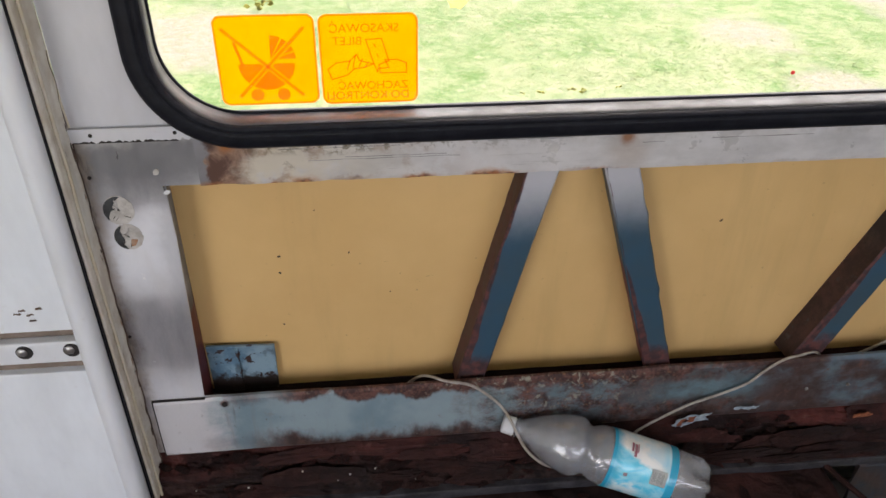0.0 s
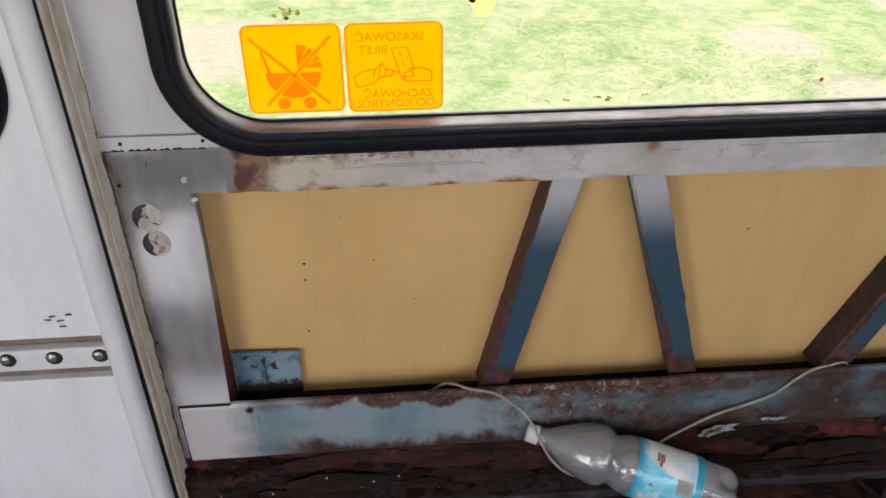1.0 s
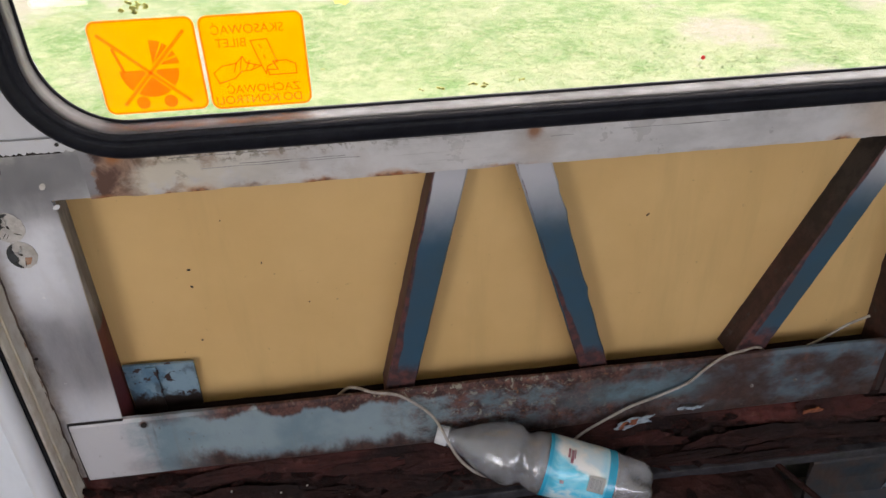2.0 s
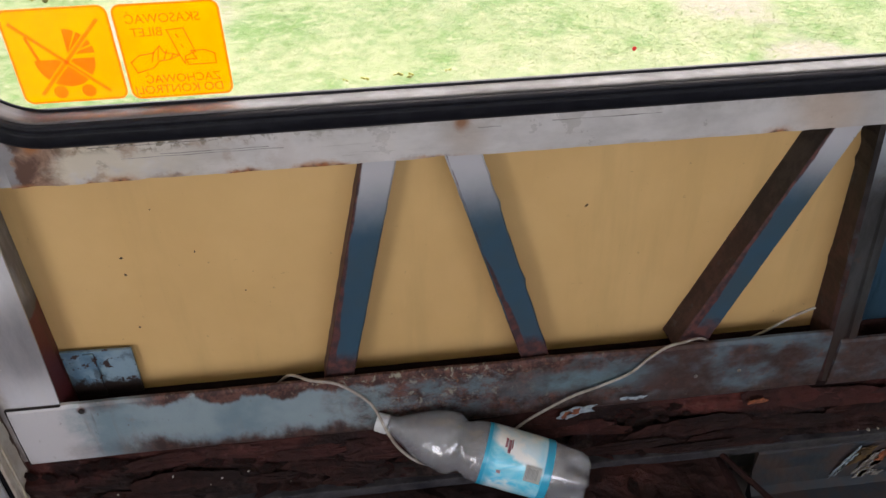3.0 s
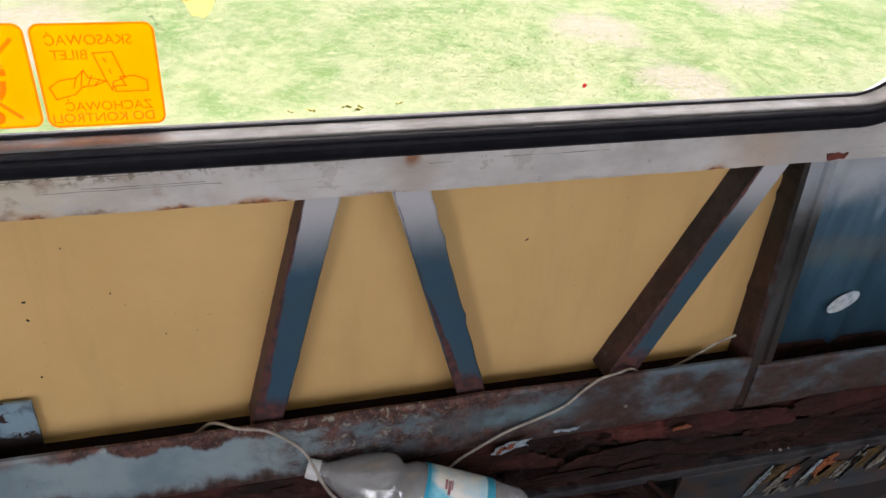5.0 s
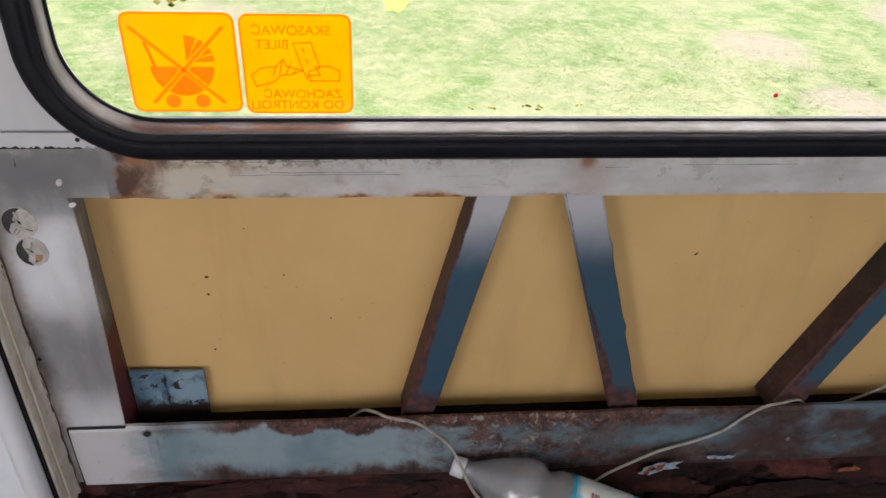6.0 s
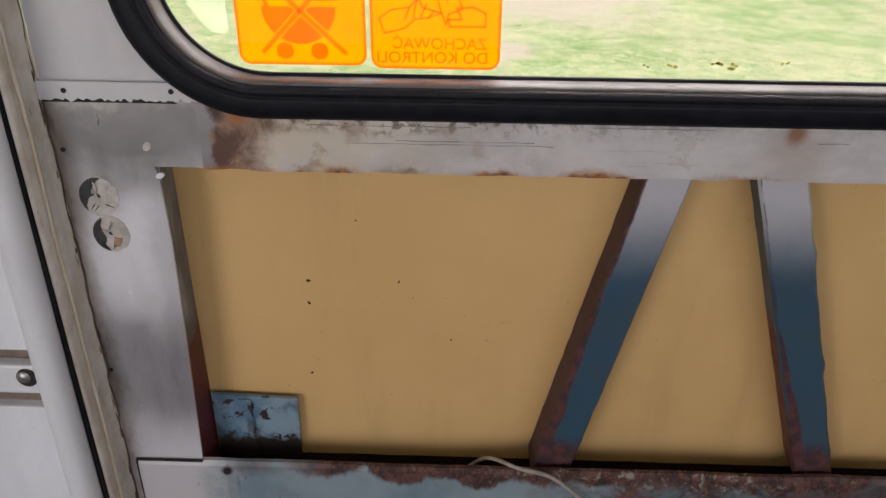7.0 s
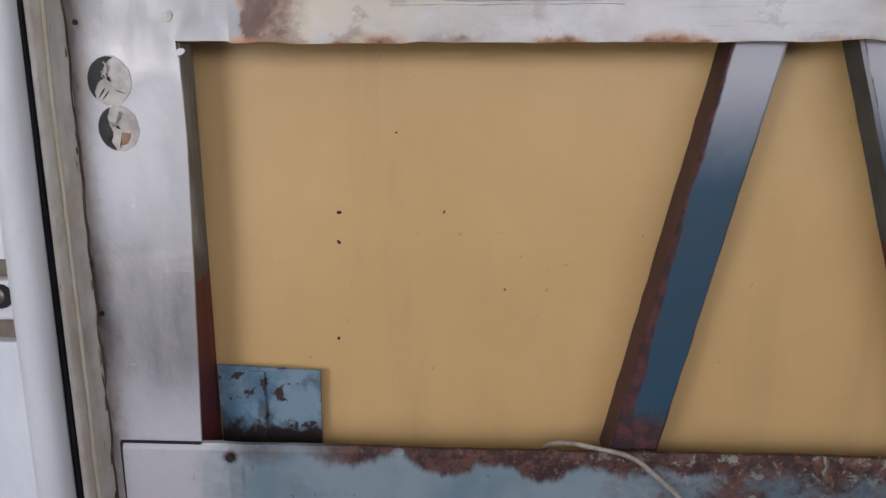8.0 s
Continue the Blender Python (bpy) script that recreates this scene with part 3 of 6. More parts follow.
MAT = {
    "white": m_white_paint("door_white", (0.77, 0.81, 0.85), 0.2),
    "panel_white": m_white_paint("panel_white", (0.56, 0.56, 0.59), 0.3, 5.0),
    "jamb": m_jamb(),
    "sealant": m_plain("yellowed_sealant", (0.58, 0.50, 0.36), (0.64, 0.59, 0.50), 0.6, 0, 40, 0.4),
    "trim": m_white_paint("trim_white", (0.69, 0.71, 0.74), 0.3, 8.0),
    "brown": m_plain("brown_backing", (0.15, 0.115, 0.09), (0.23, 0.18, 0.145), 0.75),
    "pillar": m_pillar(), "return": m_return(), "rail": m_rail(), "beam": m_beam(),
    "strut": m_strut(), "strut_side": m_strut_side(), "flange": m_flange(), "flank": m_plain("primer_rust_flank", (0.056, 0.026, 0.027), (0.105, 0.042, 0.042), 0.65, 0, 30, 0.3), "skin": m_skin(), "blue_skin": m_blue_skin(),
    "post": m_post(), "bracket": m_bracket(),
    "rust": m_rust("flaking_rust", 0.0, 0.5), "rust_c": m_rust("purple_scale_rust", 11.0, 1.0, 0.3), "rust_f": m_rust("floor_scale_rust", 3.0, 0.85, 0.0), "rust_l": m_rust("dark_foot_scale_rust", 6.0, 0.85, 0.8, True), "rust_b": m_rust("red_scale_rust", 6.0, 0.72, 0.6), "bar": m_plain("dirty_bar", (0.020, 0.019, 0.023), (0.060, 0.057, 0.064), 0.5, 0.1, 50, 0.5),
    "rubber": m_plain("black_rubber", (0.006, 0.0065, 0.010), (0.011, 0.012, 0.017), 0.5, 0, 60, 0.15, 0.16),
    "bead": m_plain("grey_bead", (0.095, 0.096, 0.098), (0.045, 0.044, 0.042), 0.5, 0.0, 14, 0.1),
    "glass": m_glass(),
    "orange": m_sticker("orange_film", (1.0, 0.49, 0.003), 0.95),
    "orange_ink": m_ink("orange_ink", (0.88, 0.72, 0.8)),
    "cross_ink": m_ink("cross_ink", (0.96, 0.76, 0.8)),
    "orange_rim": m_ink("orange_rim", (0.97, 0.80, 0.8)),
    "lichen": m_plain("lichen", (0.40, 0.38, 0.08), (0.16, 0.16, 0.03), 0.9, 0, 150, 0.5),
    "lichen_film": m_sticker("lichen_film", (0.86, 0.77, 0.42), 0.95),
    "red_dot": m_plain("dot_red", (0.6, 0.02, 0.02), (0.5, 0.015, 0.015), 0.4),
    "steel": m_plain("bolt_steel", (0.42, 0.42, 0.43), (0.28, 0.26, 0.24), 0.35, 0.8, 80),
    "dark": m_plain("dark_hole", (0.012, 0.010, 0.010), (0.022, 0.017, 0.015), 0.8),
    "pit": m_plain("dusty_pit", (0.065, 0.052, 0.046), (0.125, 0.105, 0.09), 0.85, 0, 14, 0.6),
    "crack": m_plain("crack_brown", (0.06, 0.042, 0.032), (0.15, 0.10, 0.075), 0.8),
    "red_seal": m_plain("red_sealant", (0.17, 0.035, 0.025), (0.11, 0.022, 0.018), 0.6),
    "sill": m_plain("sill_grime", (0.020, 0.030, 0.042), (0.060, 0.038, 0.034), 0.7, 0, 20, 0.5),
    "scratch": m_plain("scratched_paint", (0.16, 0.145, 0.135), (0.40, 0.39, 0.38), 0.6, 0, 30),
    "slate": m_plain("dark_torn_edge", (0.016, 0.018, 0.020), (0.050, 0.052, 0.055), 0.7, 0, 90, 0.3),
    "torn": m_plain("torn_metal", (0.54, 0.515, 0.49), (0.38, 0.355, 0.325), 0.5, 0.2, 70, 0.3),
    "torn_rust": m_plain("torn_rust", (0.34, 0.16, 0.08), (0.38, 0.27, 0.20), 0.7, 0, 60, 0.4),
    "bottle": m_bottle(), "label": m_label(),
    "cap": m_plain("cap_plastic", (0.76, 0.77, 0.79), (0.62, 0.63, 0.65), 0.35),
    "label_red": m_plain("label_red", (0.55, 0.20, 0.27), (0.62, 0.42, 0.46), 0.35),
    "label_white": m_plain("label_white", (0.78, 0.79, 0.78), (0.70, 0.71, 0.70), 0.35),
    "label_ink": m_plain("label_ink", (0.30, 0.31, 0.31), (0.40, 0.40, 0.40), 0.4),
    "cable": m_plain("cable_sheath", (0.42, 0.38, 0.34), (0.28, 0.245, 0.215), 0.5, 0, 90, 0.2),
    "crumb": m_plain("pale_crumb", (0.50, 0.48, 0.45), (0.25, 0.22, 0.19), 0.7),
    "paint_chip": m_plain("pale_blue_chip", (0.42, 0.50, 0.57), (0.17, 0.22, 0.27), 0.5, 0, 130, 0.4),
    "orange_chip": m_plain("orange_chip", (0.34, 0.10, 0.04), (0.14, 0.045, 0.025), 0.7, 0, 140, 0.4),
    "ochre_chip": m_plain("ochre_stain", (0.13, 0.075, 0.025), (0.05, 0.03, 0.016), 0.7, 0, 80, 0.4),
    "crust": m_plain("dull_paint_crust", (0.27, 0.26, 0.25), (0.10, 0.075, 0.06), 0.7, 0, 120, 0.5),
    "smear": m_plain("dull_white_smear", (0.58, 0.63, 0.68), (0.28, 0.37, 0.45), 0.5, 0, 90, 0.4),
    "ground": m_ground(), "blades": m_blades(),
    "bark": m_plain("dark_bark", (0.08, 0.048, 0.036), (0.22, 0.15, 0.11), 0.9, 0, 16, 0.7),
    "pale_bark": m_plain("pale_bark", (0.42, 0.37, 0.33), (0.26, 0.21, 0.17), 0.85, 0, 9, 0.6),
    "cut_wood": m_plain("cut_wood", (0.45, 0.33, 0.20), (0.34, 0.24, 0.14), 0.8, 0, 14, 0.4),
    "bush_leaf": m_plain("bush_leaf", (0.05, 0.085, 0.03), (0.10, 0.15, 0.05), 0.6, 0, 3),
    "leaf": m_plain("fresh_leaf", (0.30, 0.36, 0.05), (0.42, 0.45, 0.12), 0.5),
    "stone": m_plain("field_stone", (0.15, 0.12, 0.10), (0.28, 0.21, 0.17), 0.85, 0, 8, 0.5),
    "ceiling": m_plain("ceiling_paint", (0.62, 0.62, 0.60), (0.52, 0.52, 0.50), 0.6, 0, 5),
    "inner_wall": m_plain("inner_wall_paint", (0.50, 0.50, 0.50), (0.36, 0.37, 0.38), 0.6, 0, 5),
    "smoke": m_plain("smoked_lens", (0.14, 0.16, 0.17), (0.32, 0.35, 0.36), 0.12, 0, 45),
}


# ---------------------------------------------------------------- mesh helpers
def thing(name, label, category, at=(0, 0, 0), group="", kind=""):
    ob = new(name)
    ob.empty_display_size = 0.05
    ob.location = at
    return tagged(ob, label, category, group, kind)


def mesh_of(name, bm, mat, smooth=False):
    bmesh.ops.recalc_face_normals(bm, faces=bm.faces[:])
    me = bpy.data.meshes.new(name)
    bm.to_mesh(me)
    bm.free()
    for m in mat if isinstance(mat, (list, tuple)) else [mat]:
        me.materials.append(MAT[m])
    if smooth:
        me.polygons.foreach_set("use_smooth", [True] * len(me.polygons))
    return me


def part(name, bm, mat, parent=None, label="", smooth=False):
    ob = new(name, mesh_of(name, bm, mat, smooth))
    if parent is not None:
        ob.parent = parent
        up = Vector((0, 0, 0))
        p = parent
        while p is not None:
            up += p.location
            p = p.parent
        ob.data.transform(Matrix.Translation(-up)) if up.length > 0 else None
    if label:
        ob["label"] = label
    return ob


def structure(name, bm, mat, label, category, smooth=False):
    return tagged(part(name, bm, mat, None, "", smooth), label, category, kind="structure")


def box(bm, x0, x1, y0, y1, z0, z1, bevel=0.0):
    made = bmesh.ops.create_cube(bm, size=1.0, matrix=Matrix.Translation(((x0 + x1) / 2, (y0 + y1) / 2, (z0 + z1) / 2)) @ Matrix.Diagonal((x1 - x0, y1 - y0, z1 - z0, 1)))
    if bevel > 0:
        es = list({e for v in made["verts"] for e in v.link_edges})
        bmesh.ops.bevel(bm, geom=es, offset=bevel, segments=2, affect="EDGES", profile=0.6)
    return bm


def prism(bm, outline, y0, y1):
    """A plate with an outline in the wall's plane (x, z), between the depths y0 and y1."""
    a = [bm.verts.new((x, y0, z)) for x, z in outline]
    b = [bm.verts.new((x, y1, z)) for x, z in outline]
    n = len(a)
    bm.faces.new(a)
    bm.faces.new(b[::-1])
    for i in range(n):
        bm.faces.new((a[i], a[(i + 1) % n], b[(i + 1) % n], b[i]))
    return bm


def ragged(points, size, amount, rng):
    """Subdivides a closed outline and roughens it."""
    res = []
    for (x0, z0), (x1, z1) in zip(points, points[1:] + points[:1]):
        n = max(1, int(math.hypot(x1 - x0, z1 - z0) / size))
        for i in range(n):
            t = i / n
            j = amount if 0 < i else amount * 0.4
            res.append((x0 + (x1 - x0) * t + rng.uniform(-j, j), z0 + (z1 - z0) * t + rng.uniform(-j, j)))
    return res


def round_rect(x0, x1, z0, z1, r, seg=14):
    pts = []
    for cx, cz, a0 in ((x1 - r, z1 - r, 0), (x0 + r, z1 - r, 90), (x0 + r, z0 + r, 180), (x1 - r, z0 + r, 270)):
        for i in range(seg + 1):
            a = radians(a0 + 90 * i / seg)
            pts.append((cx + r * math.cos(a), cz + r * math.sin(a)))
    return pts


def ring_sweep(bm, x0, x1, z0, z1, r, profile, seg=16):
    """Sweeps a profile of (inset, y) round a rounded rectangle."""
    rows = []
    for inset, y in profile:
        rows.append([bm.verts.new((x, y, z)) for x, z in round_rect(x0 + inset, x1 - inset, z0 + inset, z1 - inset, max(0.004, r - inset), seg)])
    n = len(rows[0])
    m = len(rows)
    for j in range(m):
        for i in range(n):
            a, b = rows[j], rows[(j + 1) % m]
            bm.faces.new((a[i], a[(i + 1) % n], b[(i + 1) % n], b[i]))
    return bm


def plate_with_hole(bm, x0, x1, z0, z1, hole, y0, y1):
    """A sheet from y0 to y1 with a hole through it. hole: outline that starts at its upper right, counter-clockwise."""
    for y, flip in ((y0, False), (y1, True)):
        o = [bm.verts.new((x, y, z)) for x, z in hole]
        c = [bm.verts.new(p) for p in ((x1, y, z1), (x0, y, z1), (x0, y, z0), (x1, y, z0))]
        n = len(o)
        q = n // 4
        for k in range(4):
            run = o[k * q:(k + 1) * q] + [o[((k + 1) * q) % n]]
            for i in range(len(run) - 2):
                bm.faces.new((c[k], run[i], run[i + 1]))
            bm.faces.new((c[k], run[-2], run[-1], c[(k + 1) % 4]))
        if not flip:
            first, fc = o, c
        else:
            for i in range(n):
                bm.faces.new((first[i], first[(i + 1) % n], o[(i + 1) % n], o[i]))
            for i in range(4):
                bm.faces.new((fc[i], fc[(i + 1) % 4], c[(i + 1) % 4], c[i]))
    return bm


def disc(bm, x, z, r, y0, y1, n=20, squash=1.0, turn=0.0):
    pts = []
    for i in range(n):
        a = 2 * math.pi * i / n
        px, pz = r * math.cos(a), r * squash * math.sin(a)
        pts.append((x + px * math.cos(turn) - pz * math.sin(turn), z + px * math.sin(turn) + pz * math.cos(turn)))
    return prism(bm, pts, y0, y1)


def tube(points, r, closed=False, sides=8, bm=None):
    """A round tube along a smooth line through points."""
    bm = bm or bmesh.new()
    p = [Vector(q) for q in points]
    line = []
    for i in range(len(p) - 1):
        a, b, c, d = p[max(i - 1, 0)], p[i], p[i + 1], p[min(i + 2, len(p) - 1)]
        for s in range(8):
            t = s / 8
            line.append(0.5 * ((2 * b) + (c - a) * t + (2 * a - 5 * b + 4 * c - d) * t * t + (3 * b - a - 3 * c + d) * t ** 3))
    line.append(p[-1])
    rings = []
    for i, q in enumerate(line):
        d = (line[min(i + 1, len(line) - 1)] - line[max(i - 1, 0)]).normalized()
        u = d.cross(Vector((0.13, 1, 0.2))).normalized()
        w = d.cross(u)
        rings.append([bm.verts.new(q + r * (math.cos(2 * math.pi * k / sides) * u + math.sin(2 * math.pi * k / sides) * w)) for k in range(sides)])
    for a, b in zip(rings, rings[1:]):
        for k in range(sides):
            bm.faces.new((a[k], a[(k + 1) % sides], b[(k + 1) % sides], b[k]))
    bm.faces.new(rings[0])
    bm.faces.new(rings[-1][::-1])
    return bm


def lathe(bm, profile, sides=40, lobes=None):
    """Turns (x, r) about the x axis."""
    rings = []
    for x, r in profile:
        ring = []
        for k in range(sides):
            a = 2 * math.pi * k / sides
            q = r * (lobes(x, a) if lobes else 1.0)
            ring.append(bm.verts.new((x, q * math.cos(a), q * math.sin(a))))
        rings.append(ring)
    for a, b in zip(rings, rings[1:]):
        for k in range(sides):
            bm.faces.new((a[k], a[(k + 1) % sides], b[(k + 1) % sides], b[k]))
    return bm, rings


def strokes(bm, lines, w, y0, y1):
    for (x0, z0), (x1, z1) in lines:
        dx, dz = x1 - x0, z1 - z0
        n = math.hypot(dx, dz) or 1.0
        px, pz = -dz / n * w / 2, dx / n * w / 2
        ex, ez = dx / n * w / 2, dz / n * w / 2
        prism(bm, [(x0 - ex + px, z0 - ez + pz), (x0 - ex - px, z0 - ez - pz), (x1 + ex - px, z1 + ez - pz), (x1 + ex + px, z1 + ez + pz)], y0, y1)
    return bm


# ---------------------------------------------------------------- the window side of the vehicle
rng = random.Random(4)
wall = thing("wall_north", "stripped bus side wall with bare struts and rusty sheet metal", "wall", kind="structure")

# upper panel and pillar beside the window, sheet with the window's hole
WX0, WX1, WZ0, WZ1, WR = 0.004, 1.113, 0.525, 1.30, 0.090
bm = bmesh.new()
plate_with_hole(bm, -0.087, 1.75, 0.505, 1.62, round_rect(WX0, WX1, WZ0, WZ1, WR, 12), 1.002, 1.040)
part("upper_panel", bm, "panel_white", wall, "white painted sheet round the window")

# pillar sheet with a slanting free edge
bm = bmesh.new()
prism(bm, [(-0.087, 0.524), (-0.087, 0.040), (-0.016, 0.040), (-0.0115, 0.146), (-0.0065, 0.288), (-0.0035, 0.397), (-0.0045, 0.453), (-0.0065, 0.4655), (0.0335, 0.4655), (0.0335, 0.524)], 0.9985, 1.001)
part("pillar_sheet", bm, "pillar", wall, "scuffed grey pillar sheet with white overspray")
bm = bmesh.new()
v = [bm.verts.new(p) for p in ((-0.0035, 1.000, 0.464), (-0.0155, 1.000, 0.05), (-0.0115, 1.048, 0.05), (-0.0120, 1.048, 0.464))]
w = [bm.verts.new(q.co + Vector((-0.002, 0.001, 0))) for q in v]
for i in range(4):
    bm.faces.new((v[i], v[(i + 1) % 4], w[(i + 1) % 4], w[i]))
bm.faces.new(v), bm.faces.new(w[::-1])
part("pillar_return", bm, "return", wall, "folded pillar edge in grey and red primer")

# overlapping joint strip with chipped white paint
bm = bmesh.new()
part("joint_gap", box(bmesh.new(), -0.086, 0.020, 0.9972, 0.9980, 0.5195, 0.5240), "dark", wall)
low = [(-0.087 + 0.124 * i / 60, 0.5222 + 0.0022 * noise.noise(Vector((i * 0.45, 7, 0))) + rng.uniform(-0.0012, 0.0010)) for i in range(61)]
prism(bm, [(0.037, 0.5365), (-0.087, 0.5365)] + low, 0.9955, 0.998)
part("joint_strip", bm, "panel_white", wall, "chipped white joint strip")

# rail below the window, its lower edge eaten by rust
bm = bmesh.new()
low = []
for i in range(150):
    x = 0.0335 + i * (1.75 - 0.0335) / 149
    bite = max(0.0, noise.noise(Vector((x * 26, 2.2, 0))) - 0.22) * 0.005 * (1.0 if x < 0.6 else 0.3)
    low.append((x, 0.4635 + bite + rng.uniform(-0.0004, 0.0004)))
prism(bm, [(1.75, 0.524), (0.0335, 0.524)] + low, 0.9984, 0.9998)
part("window_rail", bm, "rail", wall, "white rail below the window, rusting along its edge")
for x0, x1, z in ((0.150, 0.315, 0.4898), (0.19, 0.30, 0.4925), (0.12, 0.25, 0.5045), (0.345, 0.44, 0.5060), (0.60, 0.72, 0.4990), (0.52, 0.545, 0.4965)):
    pts = [(x0 + (x1 - x0) * i / 12, z + rng.uniform(-0.0003, 0.0003)) for i in range(13)]
    part("scratch", prism(bmesh.new(), pts + [(x, q - rng.uniform(0.0003, 0.0008)) for x, q in reversed(pts)], 0.9979, 0.99835), "scratch", wall)
part("rail_flange", box(bmesh.new(), 0.004, 1.75, 1.000, 1.048, 0.470, 0.476), "strut_side", wall)

# lower beam: a channel with a slightly wavy upper lip
def beam(name, x0, x1, z0, z1, y, label):
    bm = bmesh.new()
    n = max(8, int((x1 - x0) / 0.01))
    prof = ((0.0, z0, y + 0.002), (0.0, z0 + 0.004, y), (0, (z0 + z1) / 2, y - 0.001), (0, z1 - 0.005, y), (1, z1, y + 0.0025), (1, z1, y + 0.007), (1, z1 - 0.002, y + 0.007), (1, z1 - 0.003, y + 0.004), (0, (z0 + z1) / 2, y + 0.003), (0, z0, y + 0.004))
    rings = []
    for i in range(n + 1):
        x = x0 + (x1 - x0) * i / n
        lift = 0.0022 * noise.noise(Vector((x * 9, 0.3, 1.1))) + 0.0008 * noise.noise(Vector((x * 60, 1.3, 0)))
        dent = 0.0016 * noise.noise(Vector((x * 7, 5.0, 0)))
        rings.append([bm.verts.new((x, yy + dent, zz + lift * k)) for k, zz, yy in prof])
    m = len(prof)
    for a, b in zip(rings, rings[1:]):
        for k in range(m):
            bm.faces.new((a[k], a[(k + 1) % m], b[(k + 1) % m], b[k]))
    bm.faces.new(rings[0]), bm.faces.new(rings[-1][::-1])
    return part(name, bm, "beam", wall, label)


# dark rounded strip added against the skin to deepen the shade behind the beam
bm = bmesh.new()
rings = []
for i in range(121):
    x = -0.03 + 1.78 * i / 120
    lift = 0.0008 * noise.noise(Vector((i * 0.4, 2, 0))) + 0.0003 * noise.noise(Vector((i * 1.7, 5, 0)))
    rings.append([bm.verts.new((x, y, z + lift * k)) for y, z, k in ((1.0478, 0.1130, 1), (1.0465, 0.1115, 1), (1.0430, 0.1040, 1), (1.0395, 0.0940, 1), (1.0362, 0.080, 0), (1.0362, 0.020, 0), (1.0478, 0.020, 0))])
for a, b in zip(rings, rings[1:]):
    for k in range(7):
        bm.faces.new((a[k], a[(k + 1) % 7], b[(k + 1) % 7], b[k]))
bm.faces.new(rings[0]), bm.faces.new(rings[-1][::-1])
part("bottom_stringer", bm, "rust", wall, "dark strip added as shade behind the beam", True)
part("cavity_floor", box(bmesh.new(), -0.08, 1.75, 0.999, 1.0475, 0.010, 0.020), "rust", wall, "dark rust in the cavity behind the beam")
beam("lower_beam", -0.076, 1.012, 0.044, 0.147, 0.994, "pale blue lower beam peeling to rust")
part("beam_gap", box(bmesh.new(), -0.0775, -0.010, 0.9930, 0.9965, 0.1474, 0.1484), "dark", wall)
part("beam_gap", box(bmesh.new(), -0.0775, -0.0764, 0.9930, 0.9965, 0.044, 0.1474), "dark", wall)
beam("lower_beam", 1.030, 1.75, 0.040, 0.128, 0.996, "blue lower beam, rusted")

# inner face of the outer skin
bm = bmesh.new()
box(bm, -0.03, 1.020, 1.048, 1.051, 0.02, 0.50)
part("yellow_skin", bm, "skin", wall, "mustard yellow inside of the outer skin")
bm = bmesh.new()
n = 60
rows = []
for i in range(n + 1):
    x = 1.0205 + 0.7295 * i / n
    rib = 0.006 * max(0.0, math.cos((x - 1.078) * 2 * math.pi / 0.115)) ** 6
    rows.append((bm.verts.new((x, 1.048 - rib, 0.02)), bm.verts.new((x, 1.048 - rib, 0.50)), bm.verts.new((x, 1.052, 0.02)), bm.verts.new((x, 1.052, 0.50))))
for a, b in zip(rows, rows[1:]):
    bm.faces.new((a[0], b[0], b[1], a[1])), bm.faces.new((a[2], a[3], b[3], b[2]))
    bm.faces.new((a[1], b[1], b[3], a[3])), bm.faces.new((a[0], a[2], b[2], b[0]))
part("blue_skin", bm, "blue_skin", wall, "ribbed blue inside of the outer skin", True)
bm = box(bmesh.new(), -0.9, 1.75, 1.052, 1.056, -0.90, 0.525)
part("outer_skin", bm, "bar", wall, "outer skin of the side")


def strut(xt0, xt1, xb0, xb1, y0=1.009, zt=0.470, zb=0.132, seed=0, chew=0.0, flare=0.010, side=1):
    """An angled hat strut: a painted front and rusty sides down to the skin."""
    bm = bmesh.new()
    uv = bm.loops.layers.uv.new("UVMap")
    n = 26
    r = random.Random(seed)
    rings = []
    for i in range(n + 1):
        t = i / n
        z = zb + (zt - zb) * t
        a, b = xb0 + (xt0 - xb0) * t, xb1 + (xt1 - xb1) * t
        a += r.uniform(-0.0004, 0.0004)
        b += r.uniform(-0.0004, 0.0004) + chew * max(0.0, noise.noise(Vector((z * 45, seed, 0))))
        e = 0.0022
        rings.append([bm.verts.new(p) for p in ((a + flare, 1.048, z), (a, y0 + e, z), (a + e, y0, z), (b - e, y0, z), (b, y0 + e, z), (b - 0.004, 1.048, z))])
    for i in range(n):
        for k in range(5):
            f = bm.faces.new((rings[i][k], rings[i][k + 1], rings[i + 1][k + 1], rings[i + 1][k]))
            f.material_index = 0 if k in (1, 2, 3) else side
            u = {1: (0.3, 0.3) if side == 2 else (0.0, 0.06), 2: (0.06, 0.94), 3: (0.94, 1.0)}.get(k, (0.45, 0.3))
            for l, (uu, vv) in zip(f.loops, ((u[0], i / n), (u[1], i / n), (u[1], (i + 1) / n), (u[0], (i + 1) / n))):
                l[uv].uv = (uu, vv)
    bm.faces.new(rings[0]), bm.faces.new(rings[-1][::-1])
    return part("strut", bm, ["strut", "strut_side", "flange", "flank"], wall, "slanting blue steel strut with rusty sides")


strut(0.396, 0.4350, 0.3195, 0.3580, seed=1, flare=0.0, side=3)
strut(0.481, 0.523, 0.585, 0.623, seed=2, chew=0.005, flare=0.003, side=2)
strut(0.937, 0.974, 0.795, 0.839, seed=3, flare=-0.003)

